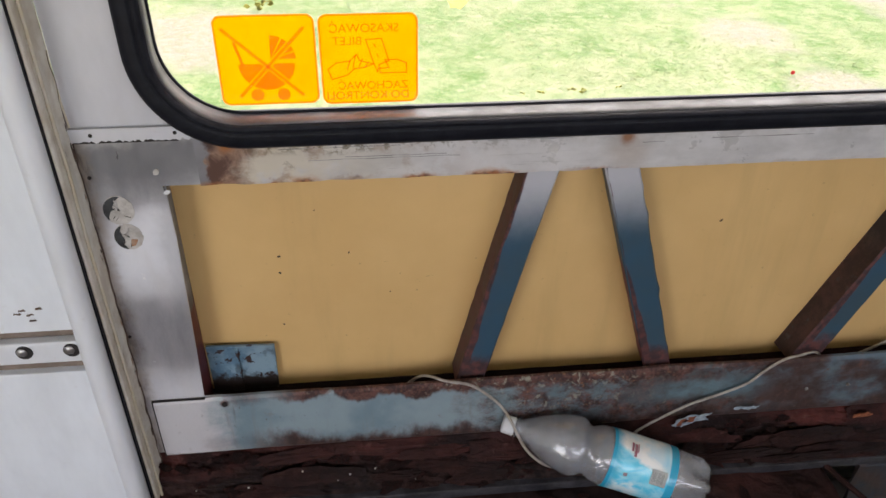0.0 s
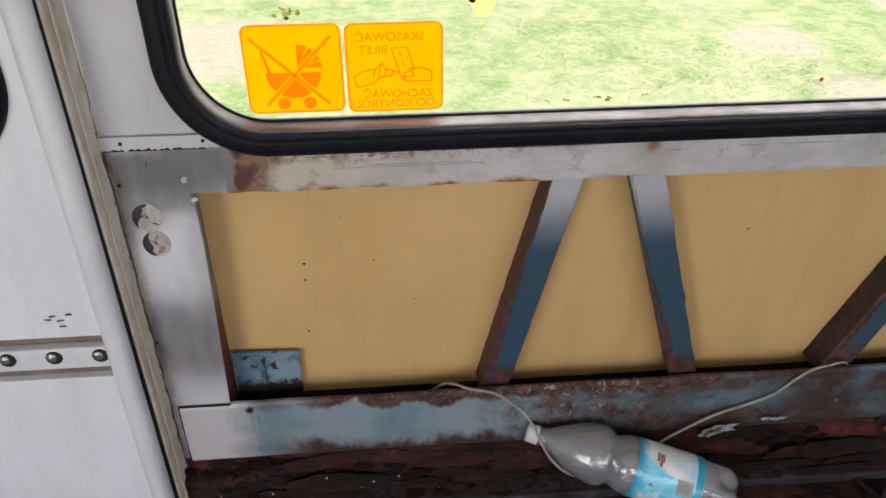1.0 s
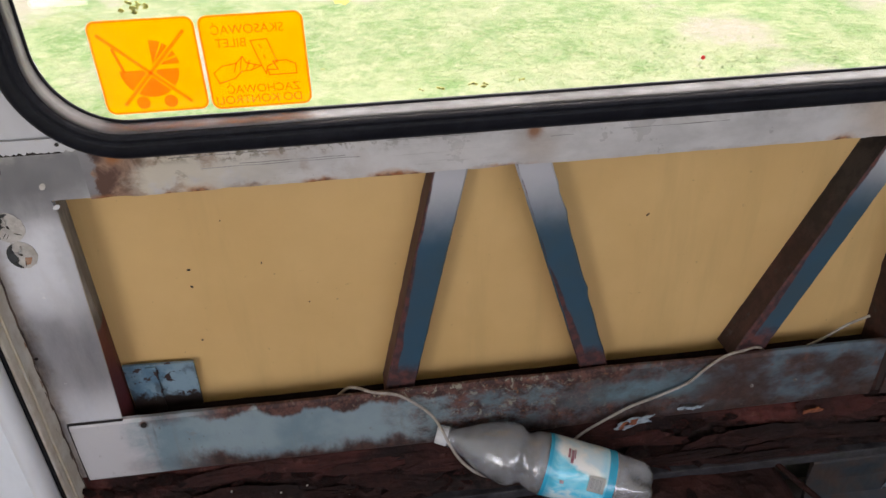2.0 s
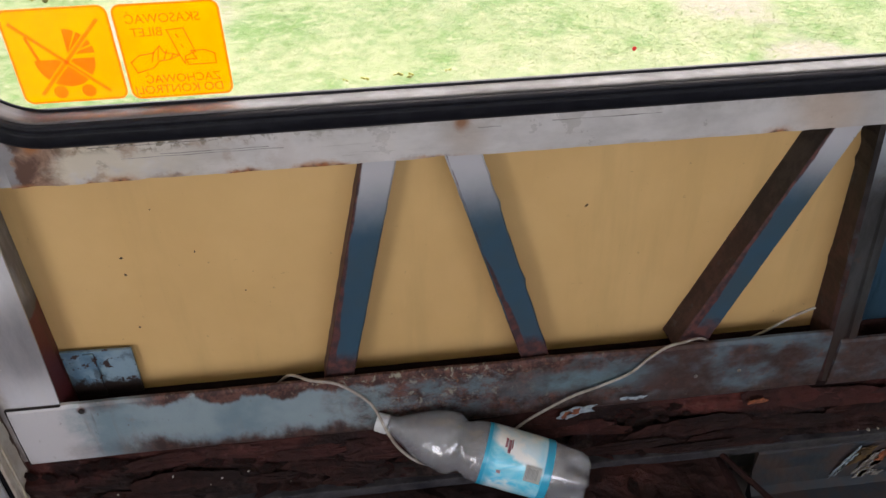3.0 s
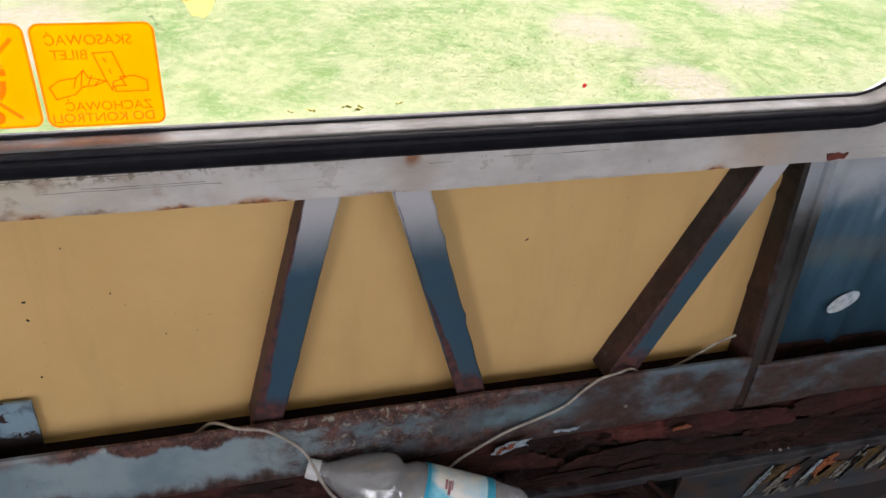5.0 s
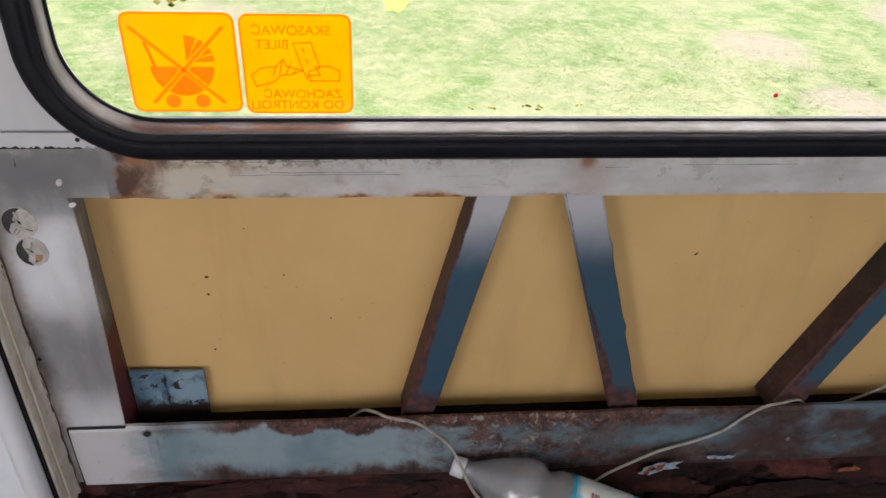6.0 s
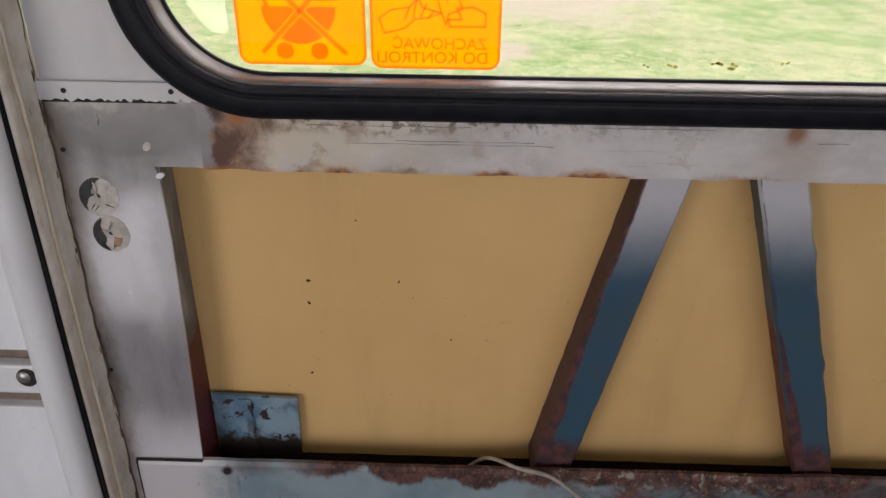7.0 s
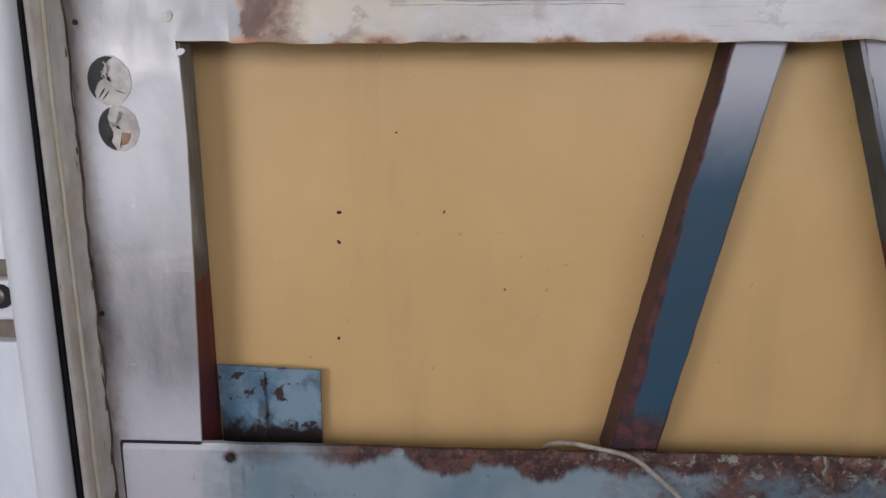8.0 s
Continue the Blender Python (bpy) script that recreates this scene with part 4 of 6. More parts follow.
# post
bm = bmesh.new()
prof = [(0.997, 1.012, 1.048), (0.984, 1.012, 1.004), (0.988, 1.016, 0.999), (1.004, 1.032, 0.999), (1.007, 1.035, 1.004), (1.012, 1.039, 1.004), (1.014, 1.041, 0.9995), (1.026, 1.052, 1.000), (1.030, 1.055, 1.048)]
rings = []
for i in range(41):
    z = 0.030 + 0.438 * i / 40
    t = (z - 0.14) / 0.33
    ch = 0.014 * max(0.0, noise.noise(Vector((z * 52, 3.0, 0.2))) - 0.15)
    rings.append([bm.verts.new((b + (a - b) * t - (ch if j == 0 else 0), y, z)) for j, (a, b, y) in enumerate(prof)])
for a, b in zip(rings, rings[1:]):
    for k in range(len(prof) - 1):
        f = bm.faces.new((a[k], a[k + 1], b[k + 1], b[k]))
        f.material_index = 1 if k < 2 else 0
bm.faces.new(rings[0]), bm.faces.new(rings[-1][::-1])
part("post", bm, ["post", "strut_side"], wall, "dark upright post")
bm = prism(bmesh.new(), ragged([(1.004, 0.474), (1.034, 0.474), (1.03, 0.467), (1.008, 0.466)], 0.006, 0.0016, rng), 0.9955, 0.99835)
part("sealant_dab", bm, "red_seal", wall, "red sealant dab")

drip = tube([(-0.0868, 0.9985, 0.62), (-0.0872, 0.9985, 0.585), (-0.0862, 0.9985, 0.560), (-0.0850, 0.9985, 0.538)], 0.0011, sides=6)
part("rust_drip", drip, "sealant", wall, "yellow-brown sealant run")
# bracket plate in the corner of the bay
bm = bmesh.new()
prism(bm, [(-0.006, 0.120), (0.080, 0.120), (0.081, 0.1955), (-0.007, 0.1990)], 1.036, 1.040)
box(bm, 0.020, 0.034, 1.033, 1.036, 0.120, 0.1950, 0.001)
part("bracket_plate", bm, "bracket", wall, "pitted blue bracket plate")

# pinholes and chips in the yellow skin
for x, z, r, sq, tn in ((0.100, 0.330, 0.0022, 0.6, 0.0), (0.099, 0.305, 0.0020, 0.6, -0.8), (0.096, 0.221, 0.0013, 1, 0), (0.186, 0.331, 0.0017, 0.5, 1.2), (0.663, 0.352, 0.0028, 0.45, 0.7), (0.236, 0.266, 0.001, 1, 0), (0.148, 0.395, 0.0008, 1, 0)):
    part("paint_chip", disc(bmesh.new(), x, z, r, 1.0472, 1.0479, 9, sq, tn), "dark" if r < 0.0025 and x < 0.15 else "ochre_chip", wall)

# two torn fixing holes in the pillar
for x, z, s, rusty in ((-0.0580, 0.4375, 0.0165, False), (-0.0545, 0.4025, 0.0155, True)):
    r2 = random.Random(int(x * -1000))
    arc = lambda rr, a: (x + s * rr * math.cos(radians(a)), z + s * rr * 1.1 * math.sin(radians(a)))
    pts = [arc(1 + r2.uniform(-0.03, 0.03), 360 * i / 40) for i in range(40)]
    hole = part("torn_patch", prism(bmesh.new(), pts, 0.9978, 0.9984), "torn", wall, "torn fixing hole")
    spans = [((110 if rusty else 75) + 150 * i / 12) for i in range(13)]
    bm = bmesh.new()
    rows = []
    for q, a in enumerate(spans):
        thick = (0.75 if rusty else 0.72) * math.sin(math.pi * q / 12) * r2.uniform(0.7, 1.1)
        rows.append([bm.verts.new((px, y, pz)) for (px, pz), y in ((arc(0.97, a), 0.9970), (arc(0.965 - thick, a), 0.9972), (arc(0.96, a), 0.9977))])
    for a, b in zip(rows, rows[1:]):
        for q in range(3):
            bm.faces.new((a[q], a[(q + 1) % 3], b[(q + 1) % 3], b[q]))
    part("torn_lip", bm, "slate", hole)
    for a0, r0, ln, wd in ((150, -0.10, 0.45, 0.13), (225, 0.35, 0.50, 0.05), (255, 0.40, 0.45, 0.04), (285, 0.45, 0.40, 0.035)):
        a0 += r2.uniform(-20, 20)
        p, q = arc(r0, a0), arc(r0 + ln, a0 + r2.uniform(-25, 25))
        m = ((p[0] + q[0]) / 2, (p[1] + q[1]) / 2)
        part("slit", prism(bmesh.new(), [p, (m[0] + wd * s, m[1] + wd * s * 0.4), q, (m[0] - wd * s * 0.6, m[1])], 0.9968, 0.9975), "dark", hole)
    for a0, r0, ln in ((150, 0.10, 0.35), (100, 0.30, 0.45)):
        p, q = arc(r0, a0), arc(r0 + ln, a0 + r2.uniform(-30, 30))
        m = ((p[0] + q[0]) / 2 + 0.0012, (p[1] + q[1]) / 2 + 0.001)
        part("torn_curl", tube([(p[0], 0.9972, p[1]), (m[0], 0.9955, m[1]), (q[0], 0.9970, q[1])], 0.0009, sides=5), "torn", hole)
    if rusty:
        part("torn_rust", prism(bmesh.new(), ragged([arc(0.72, -92), arc(0.80, -60), arc(0.62, -20), arc(0.25, -40)], 0.003, 0.0012, r2), 0.9972, 0.9976), "torn_rust", hole)

# screw holes, screws
for x, z in ((-0.083, 0.257), (-0.079, 0.479), (-0.066, 0.5295), (0.018, 0.5300)):
    part("screw_hole", disc(bmesh.new(), x, z, 0.0021, 0.9945 if z > 0.52 else 0.9974, 0.9954 if z > 0.52 else 0.9984, 10), "dark", wall)
part("bolt_hole", disc(bmesh.new(), 0.0135, 0.1365, 0.0036, 0.9918, 0.9934, 14), "dark", wall, "rust-ringed bolt hole")
for x, z in ((0.826, 0.090), (0.888, 0.093)):
    part("rivet", disc(bmesh.new(), x, z, 0.0026, 0.9912, 0.9935, 12), "crust", wall, "pale rivet")
part("paint_splash", disc(bmesh.new(), -0.010, 0.483, 0.0042, 0.9977, 0.9984, 14, 0.7, 1.0), "torn", wall)
part("paint_splash", disc(bmesh.new(), -0.003, 0.4580, 0.0040, 0.9970, 0.9984, 9, 0.6, 0.4), "trim", wall)

# fittings on the blue skin
port = bmesh.new()
rings = []
for rr, yy in ((0.0250, 1.0440), (0.0250, 1.0425), (0.0235, 1.0420), (0.0225, 1.0432), (0.012, 1.0437), (0.0, 1.0440)):
    if rr > 0:
        rings.append([port.verts.new((1.192 + rr * 0.86 * math.cos(2 * math.pi * k / 28), yy, 0.393 + rr * math.sin(2 * math.pi * k / 28))) for k in range(28)])
for a, b in zip(rings, rings[1:]):
    for k in range(28):
        port.faces.new((a[k], a[(k + 1) % 28], b[(k + 1) % 28], b[k]))
port.faces.new(rings[-1])
lamp_back = part("side_lamp_back", port, "smoke", wall, "round grey side lamp housing", True)
bm = bmesh.new()
rings = []
for rr, yy in ((0.0268, 1.0445), (0.0266, 1.0415), (0.0252, 1.0410), (0.0245, 1.0445)):
    rings.append([bm.verts.new((1.192 + rr * 0.86 * math.cos(2 * math.pi * k / 28), yy, 0.393 + rr * math.sin(2 * math.pi * k / 28))) for k in range(28)])
for a, b in zip(rings, rings[1:]):
    for k in range(28):
        bm.faces.new((a[k], a[(k + 1) % 28], b[(k + 1) % 28], b[k]))
part("lamp_seal", bm, "dark", lamp_back, "thin dark lamp seal", True)
part("lamp_screw", disc(bmesh.new(), 1.199, 0.391, 0.0045, 1.0390, 1.0432, 12, 1.0), "steel", lamp_back, "bright screw")
part("lamp_clip", tube([(1.178, 1.042, 0.374), (1.184, 1.040, 0.367), (1.194, 1.041, 0.364)], 0.0018, sides=7), "dark", lamp_back)
part("white_smear", disc(bmesh.new(), 1.181, 0.189, 0.0270, 1.0415, 1.0425, 28, 0.56, 0.55), "smear", wall, "oval white paint smear")
knob = thing("hose_stub", "dark rubber hose stub hanging at the wall", "hose", (1.148, 0.985, 0.475))
part("stub", tube([(1.144, 0.990, 0.496), (1.147, 0.982, 0.486), (1.150, 0.975, 0.474)], 0.0105, sides=14), "rubber", knob, smooth=True)
part("end_cap", tube([(1.1502, 0.9745, 0.4735), (1.1515, 0.9725, 0.4705)], 0.0085, sides=14), "smoke", knob, "glossy grey end", smooth=True)
part("hanger", tube([(1.143, 0.990, 0.49), (1.157, 0.975, 0.52), (1.178, 0.965, 0.58), (1.193, 0.97, 0.68)], 0.004, sides=8), "rubber", knob, smooth=True)
bm = bmesh.new()
low = [(1.112 + 0.30 * i / 40, 0.5215 + rng.uniform(-0.002, 0.0015)) for i in range(41)]
prism(bm, [(1.412, 0.5345), (1.112, 0.5345)] + low, 0.9925, 0.9942)
part("joint_strip", bm, "panel_white", wall, "chipped white joint strip")

# ---------------------------------------------------------------- window
win = thing("window_1", "wide bus window in a black rubber gasket", "window", kind="structure")
bm = bmesh.new()
GX0, GX1, GZ0, GZ1, GR = -0.0175, 1.133, 0.5110, 1.325, 0.108
ring_sweep(bm, GX0, GX1, GZ0, GZ1, GR, [(0.0, 0.9935), (0.001, 0.988), (0.005, 0.9845), (0.011, 0.9832), (0.0160, 0.9830), (0.0182, 0.9832), (0.0190, 0.9852), (0.0202, 0.9852), (0.0210, 0.9834), (0.0245, 0.9840), (0.0265, 0.9860), (0.0275, 0.9900), (0.0275, 1.004), (0.0, 1.004)], 18)
part("gasket", bm, "rubber", win, "black rubber gasket", True)
bm = bmesh.new()
ring_sweep(bm, GX0, GX1, GZ0, GZ1, GR, [(0.0265, 0.9895), (0.0285, 0.989), (0.0295, 0.993), (0.0255, 1.0195), (0.0205, 1.0195), (0.0205, 0.996)], 18)
part("glazing_bead", bm, "bead", win, "grey inner lip of the gasket", True)
bm = bmesh.new()
ring_sweep(bm, GX0, GX1, GZ0, GZ1, GR, [(0.0225, 1.0196), (0.0275, 1.0194), (0.0282, 1.0214), (0.0225, 1.0214)], 18)
part("seal_line", bm, "rubber", win, "thin dark seal against the glass", True)
bm = prism(bmesh.new(), round_rect(GX0 + 0.021, GX1 - 0.021, GZ0 + 0.021, GZ1 - 0.021, 0.087, 16), 1.0216, 1.0256)
pane = part("pane", bm, "glass", win, "clear window pane")
pane.visible_shadow = False

# stickers on the outer face of the pane
def lettering(text, size, x_right, z, parent, mat="orange_ink"):
    """Text that reads from outside, so it is mirrored as seen from within. x_right: where its first letter stands."""
    cu = bpy.data.curves.new("lettering", "FONT")
    cu.body, cu.size, cu.extrude = text, size, 0.00008
    tob = bpy.data.objects.new("lettering", cu)
    scene.collection.objects.link(tob)
    me = bpy.data.meshes.new_from_object(tob)
    bpy.data.objects.remove(tob)
    me.transform(Matrix.Translation((x_right, 1.02655, z)) @ Matrix(((-1, 0, 0, 0), (0, 0, 1, 0), (0, 1, 0, 0), (0, 0, 0, 1))))
    me.materials.clear()
    me.materials.append(MAT[mat])
    ob = new("lettering", me)
    ob.parent = parent
    return ob


def sticker(x0, z0, w, h, label):
    st = thing("window_sticker", label, "sticker", group="stickers on the window")
    part("film", prism(bmesh.new(), round_rect(x0, x0 + w, z0, z0 + h, 0.009, 6), 1.0268, 1.0271), "orange", st, "bright orange film")
    bm = bmesh.new()
    ring_sweep(bm, x0, x0 + w, z0, z0 + h, 0.009, [(0.0, 1.0266), (0.0022, 1.0266), (0.0022, 1.02675), (0.0, 1.02675)], 6)
    part("rim", bm, "orange_rim", st, "darker orange rim")
    return st


Y0, Y1 = 1.0264, 1.0266
SX, SZ, SW, SH = 0.0660, 0.5440, 0.1008, 0.0962
st = sticker(SX, SZ, SW, SH, "orange square sticker with a crossed-out pram")
P = lambda u, v: (SX + SW * u, SZ + SH * (1 - v))
CROSS = ((P(0.09, 0.15), P(0.83, 0.89)), (P(0.88, 0.15), P(0.20, 0.89)))


def clip(poly, a, b, sign, gap):
    """The piece of a convex outline on one side of the line a to b, held off by a gap."""
    dx, dz = b[0] - a[0], b[1] - a[1]
    ln = math.hypot(dx, dz)
    dist = lambda p: sign * ((p[0] - a[0]) * -dz + (p[1] - a[1]) * dx) / ln - gap
    res = []
    for p, q in zip(poly, poly[1:] + poly[:1]):
        dp, dq = dist(p), dist(q)
        if dp >= 0:
            res.append(p)
        if (dp >= 0) != (dq >= 0):
            t = dp / (dp - dq)
            res.append((p[0] + (q[0] - p[0]) * t, p[1] + (q[1] - p[1]) * t))
    return res


def printed(name, poly):
    """Prints a convex outline, left blank along the two strokes of the cross."""
    for s0 in (1, -1):
        for s1 in (1, -1):
            q = clip(clip(poly, *CROSS[0], s0, 0.0029), *CROSS[1], s1, 0.0029)
            if len(q) > 2:
                part(name, prism(bmesh.new(), q, Y0, Y1), "orange_ink", st)


cu, cz = P(0.49, 0.53)
arc = [(cu + 0.285 * SW * math.cos(a), cz + 0.285 * SW * math.sin(a)) for a in [math.pi + math.pi * i / 20 for i in range(21)]]
printed("pram_body", arc)
hub = P(0.535, 0.485)
for a0, a1 in ((88, 63), (59, 41), (37, 21), (17, 1)):
    fan = [hub] + [(hub[0] + 0.255 * SW * math.cos(radians(a)), hub[1] + 0.255 * SW * math.sin(radians(a))) for a in [a0 + (a1 - a0) * i / 6 for i in range(7)]]
    printed("pram_hood", fan)
part("pram_handle", strokes(bmesh.new(), [(P(0.19, 0.30), P(0.25, 0.53))], 0.003, Y0, Y1), "orange_ink", st)
for u in (0.365, 0.635):
    part("pram_wheel", disc(bmesh.new(), *P(u, 0.885), 0.0068, Y0, Y1, 20), "orange_ink", st)
part("cross_stroke", strokes(bmesh.new(), [CROSS[0]], 0.0036, 1.0259, 1.0260), "cross_ink", st)
part("cross_stroke", strokes(bmesh.new(), [CROSS[1]], 0.0036, 1.0261, 1.0262), "cross_ink", st)

SX, SZ, SW, SH = 0.1702, 0.5422, 0.1010, 0.0972
st = sticker(SX, SZ, SW, SH, "orange square sticker with mirrored ticket instructions")
lettering("SKASOWAĆ", 0.0130, SX + SW * 0.81, SZ + SH * 0.80, st)
lettering("BILET", 0.0128, SX + SW * 0.435, SZ + SH * 0.665, st)
lettering("ZACHOWAĆ", 0.0124, SX + SW * 0.90, SZ + SH * 0.165, st)
lettering("DO KONTROLI", 0.0128, SX + SW * 0.91, SZ + SH * 0.05, st)


def outline(name, pts):
    q = [P(*p) for p in pts]
    part(name, strokes(bmesh.new(), list(zip(q, q[1:] + q[:1])), 0.0012, Y0, Y1), "orange_ink", st)


outline("ticket_outline", [(0.47, 0.28), (0.63, 0.27), (0.70, 0.52), (0.60, 0.56), (0.58, 0.64), (0.545, 0.55)])
outline("block_outline", [(0.88, 0.55), (0.79, 0.505), (0.66, 0.51), (0.70, 0.60), (0.60, 0.60), (0.61, 0.655), (0.88, 0.655)])
# simplified outline of the printed hand
outline("hand_outline", [(0.07, 0.60), (0.16, 0.53), (0.30, 0.51), (0.37, 0.44), (0.40, 0.51), (0.54, 0.55), (0.44, 0.59), (0.34, 0.60), (0.27, 0.67), (0.11, 0.715)])

for p, q in (((0.30, 0.51), (0.27, 0.60)), ((0.36, 0.45), (0.33, 0.58)), ((0.43, 0.49), (0.39, 0.58)), ((0.49, 0.53), (0.45, 0.585)), ((0.55, 0.33), (0.565, 0.36)), ((0.58, 0.44), (0.59, 0.47))):
    part("print_stroke", strokes(bmesh.new(), [(P(*p), P(*q))], 0.0012, 1.0261, 1.0263), "orange_ink", st)

# lichen and dirt on the pane
lich = random.Random(12)
for x, z, s, film in ((0.441, 0.5505, 0.006, False), (0.452, 0.548, 0.007, False), (0.405, 0.548, 0.004, False), (0.492, 0.5515, 0.003, False), (0.385, 0.5475, 0.003, False), (0.110, 0.6475, 0.009, False), (0.122, 0.651, 0.008, False), (0.116, 0.655, 0.006, False), (0.312, 0.655, 0.013, True), (0.30, 0.668, 0.010, True), (0.118, 0.668, 0.007, True), (0.52, 0.72, 0.012, True), (0.285, 0.578, 0.0015, False)):
    spot = thing("lichen_patch", "small yellow-green lichen growth on the window glass", "lichen", (x, 1.0262, z), group="lichen on the glass")
    if film:
        part("crust", prism(bmesh.new(), ragged([(x + s * (0.7 + lich.random() * 0.6) * math.cos(a), z + s * 0.9 * (0.7 + lich.random() * 0.6) * math.sin(a)) for a in [2 * math.pi * i / 9 for i in range(9)]], 0.004, 0.0012, lich), 1.0261, 1.0265), "lichen_film", spot)
    else:
        for i in range(4):
            bx, bz, bs = x + lich.uniform(-s, s), z + lich.uniform(-0.35, 0.35) * s, s * lich.uniform(0.25, 0.5)
            part("tuft", prism(bmesh.new(), ragged([(bx - bs, bz), (bx, bz - bs * 0.7), (bx + bs, bz), (bx, bz + bs * 0.7)], 0.0015, bs * 0.3, lich), 1.0261, 1.0272), "lichen", spot)
dot = thing("red_glass_dot", "tiny red dot on the window glass", "paint dot", (0.690, 1.0262, 0.562))
part("dot", disc(bmesh.new(), 0.690, 0.562, 0.0024, 1.0262, 1.0268, 10), "red_dot", dot)

# ---------------------------------------------------------------- door beside the window
door = thing("door_1", "white painted folding bus door with a bolted cross strip", "door", kind="structure")
bm = bmesh.new()
DH = round_rect(-0.62, -0.157, 0.550, 1.40, 0.075, 12)
plate_with_hole(bm, -0.68, -0.118, 0.3135, 1.60, DH, 0.950, 0.972)
part("upper_leaf", bm, "white", door, "white upper door panel")
part("lower_leaf", box(bmesh.new(), -0.68, -0.118, 0.950, 0.972, -0.45, 0.2500, 0.002), "white", door, "white lower door panel")
part("groove", box(bmesh.new(), -0.68, -0.118, 0.960, 0.970, 0.2500, 0.3135), "brown", door, "brown groove behind the strip")
strip = part("cross_strip", box(bmesh.new(), -0.68, -0.120, 0.947, 0.960, 0.2680, 0.2985, 0.0025), "trim", door, "white cross strip")
for i in range(9):
    x = -0.133 - 0.0515 * i
    bm = bmesh.new()
    made = bmesh.ops.create_uvsphere(bm, u_segments=14, v_segments=8, radius=0.0066, matrix=Matrix.Translation((x, 0.947, 0.287)) @ Matrix.Diagonal((1, 0.6, 1, 1)))
    bolt = part("bolt", bm, "steel", strip, "domed steel bolt", True)
    # dark disc added for the dark hole seen beside each bolt
    ring = bmesh.new()
    disc(ring, x + 0.0025, 0.2865, 0.0092, 0.9455, 0.9475, 16)
    part("dark_hole_disc", ring, "dark", strip, "dark disc in place of the hole round the bolt")
bm = bmesh.new()
ring_sweep(bm, -0.640, -0.137, 0.530, 1.42, 0.095, [(0.0, 0.952), (0.001, 0.944), (0.006, 0.9405), (0.016, 0.9405), (0.021, 0.945), (0.022, 0.956), (0.0, 0.956)], 14)
part("gasket", bm, "rubber", door, "black rubber gasket", True)
dp = part("pane", prism(bmesh.new(), round_rect(-0.626, -0.151, 0.544, 1.406, 0.08, 12), 0.958, 0.962), "glass", door, "clear door pane")
dp.visible_shadow = False
# rounded edge trim
part("edge_trim", tube([(-0.1105, 0.951, -0.45), (-0.1105, 0.951, 0.0), (-0.1100, 0.951, 0.3), (-0.1085, 0.951, 0.6), (-0.1075, 0.951, 1.6)], 0.0135, sides=20), "trim", door, "round white edge trim", True)
# the dark gap beside the trim, made as a solid black strip
part("gap_strip", box(bmesh.new(), -0.0980, -0.0956, 0.956, 0.985, -0.45, 1.6), "rubber", door, "thin black strip standing for the dark gap")
for x, z in ((-0.170, 0.344), (-0.163, 0.338), (-0.176, 0.340), (-0.152, 0.346), (-0.162, 0.330)):
    part("chip", prism(bmesh.new(), ragged([(x - 0.004, z - 0.0012), (x + 0.004, z - 0.0008), (x + 0.003, z + 0.0012), (x - 0.003, z + 0.001)], 0.002, 0.0008, lich), 0.9490, 0.9498), "crack", door)

# jamb between the door and the pillar
jamb = thing("door_jamb", "dirty cream door jamb with cracked sealant", "jamb", kind="structure")
bm = bmesh.new()
rings = []
for i in range(90):
    z = -0.45 + 2.05 * i / 89
    wob = 0.0012 * noise.noise(Vector((z * 14, 1, 0)))
    rings.append([bm.verts.new((x + wob * k, y, z)) for x, y, k in ((-0.0955, 0.962, 0), (-0.0940, 0.960, 0.3), (-0.0918, 0.964, 0.5), (-0.0925, 0.973, 0.6), (-0.0892, 0.979, 1), (-0.0898, 0.988, 1), (-0.0885, 0.994, 1), (-0.0868, 0.9978, 1), (-0.0868, 1.001, 0), (-0.0950, 1.001, 0))])
for a, b in zip(rings, rings[1:]):
    for k in range(10):
        bm.faces.new((a[k], a[(k + 1) % 10], b[(k + 1) % 10], b[k]))
bm.faces.new(rings[0]), bm.faces.new(rings[-1][::-1])
part("moulding", bm, "jamb", jamb, "", True)
part("sealant_bead", tube([(-0.0896 + 0.0012 * noise.noise(Vector((z * 11, 4, 0))), 0.9745, z) for z in [-0.4 + 0.05 * i for i in range(40)]], 0.0018, sides=7), "sealant", jamb, "yellowed sealant bead", True)
for z0, z1, th in ((-0.02, 0.14, 0.0011), (0.135, 0.30, 0.0010), (0.295, 0.40, 0.0012), (0.395, 0.535, 0.0009), (0.54, 0.62, 0.0005)):
    n = int((z1 - z0) / 0.013)
    part("crack", tube([(-0.0866 + rng.uniform(-0.0009, 0.0011), 0.9970, z0 + (z1 - z0) * q / n) for q in range(n + 1)], th * 0.9, sides=5), "crack", jamb)
for i in range(14):
    z = -0.02 + 0.56 * rng.random()
    h = rng.uniform(0.006, 0.030)
    bm = prism(bmesh.new(), ragged([(-0.0882, z), (-0.0872 + rng.uniform(0, 0.0008), z + h * 0.4), (-0.0874, z + h), (-0.0886, z + h * 0.6)], 0.004, 0.0006, rng), 0.9955, 0.9968)
    part("crack", bm, "crack" if i % 4 else "torn_rust", jamb)

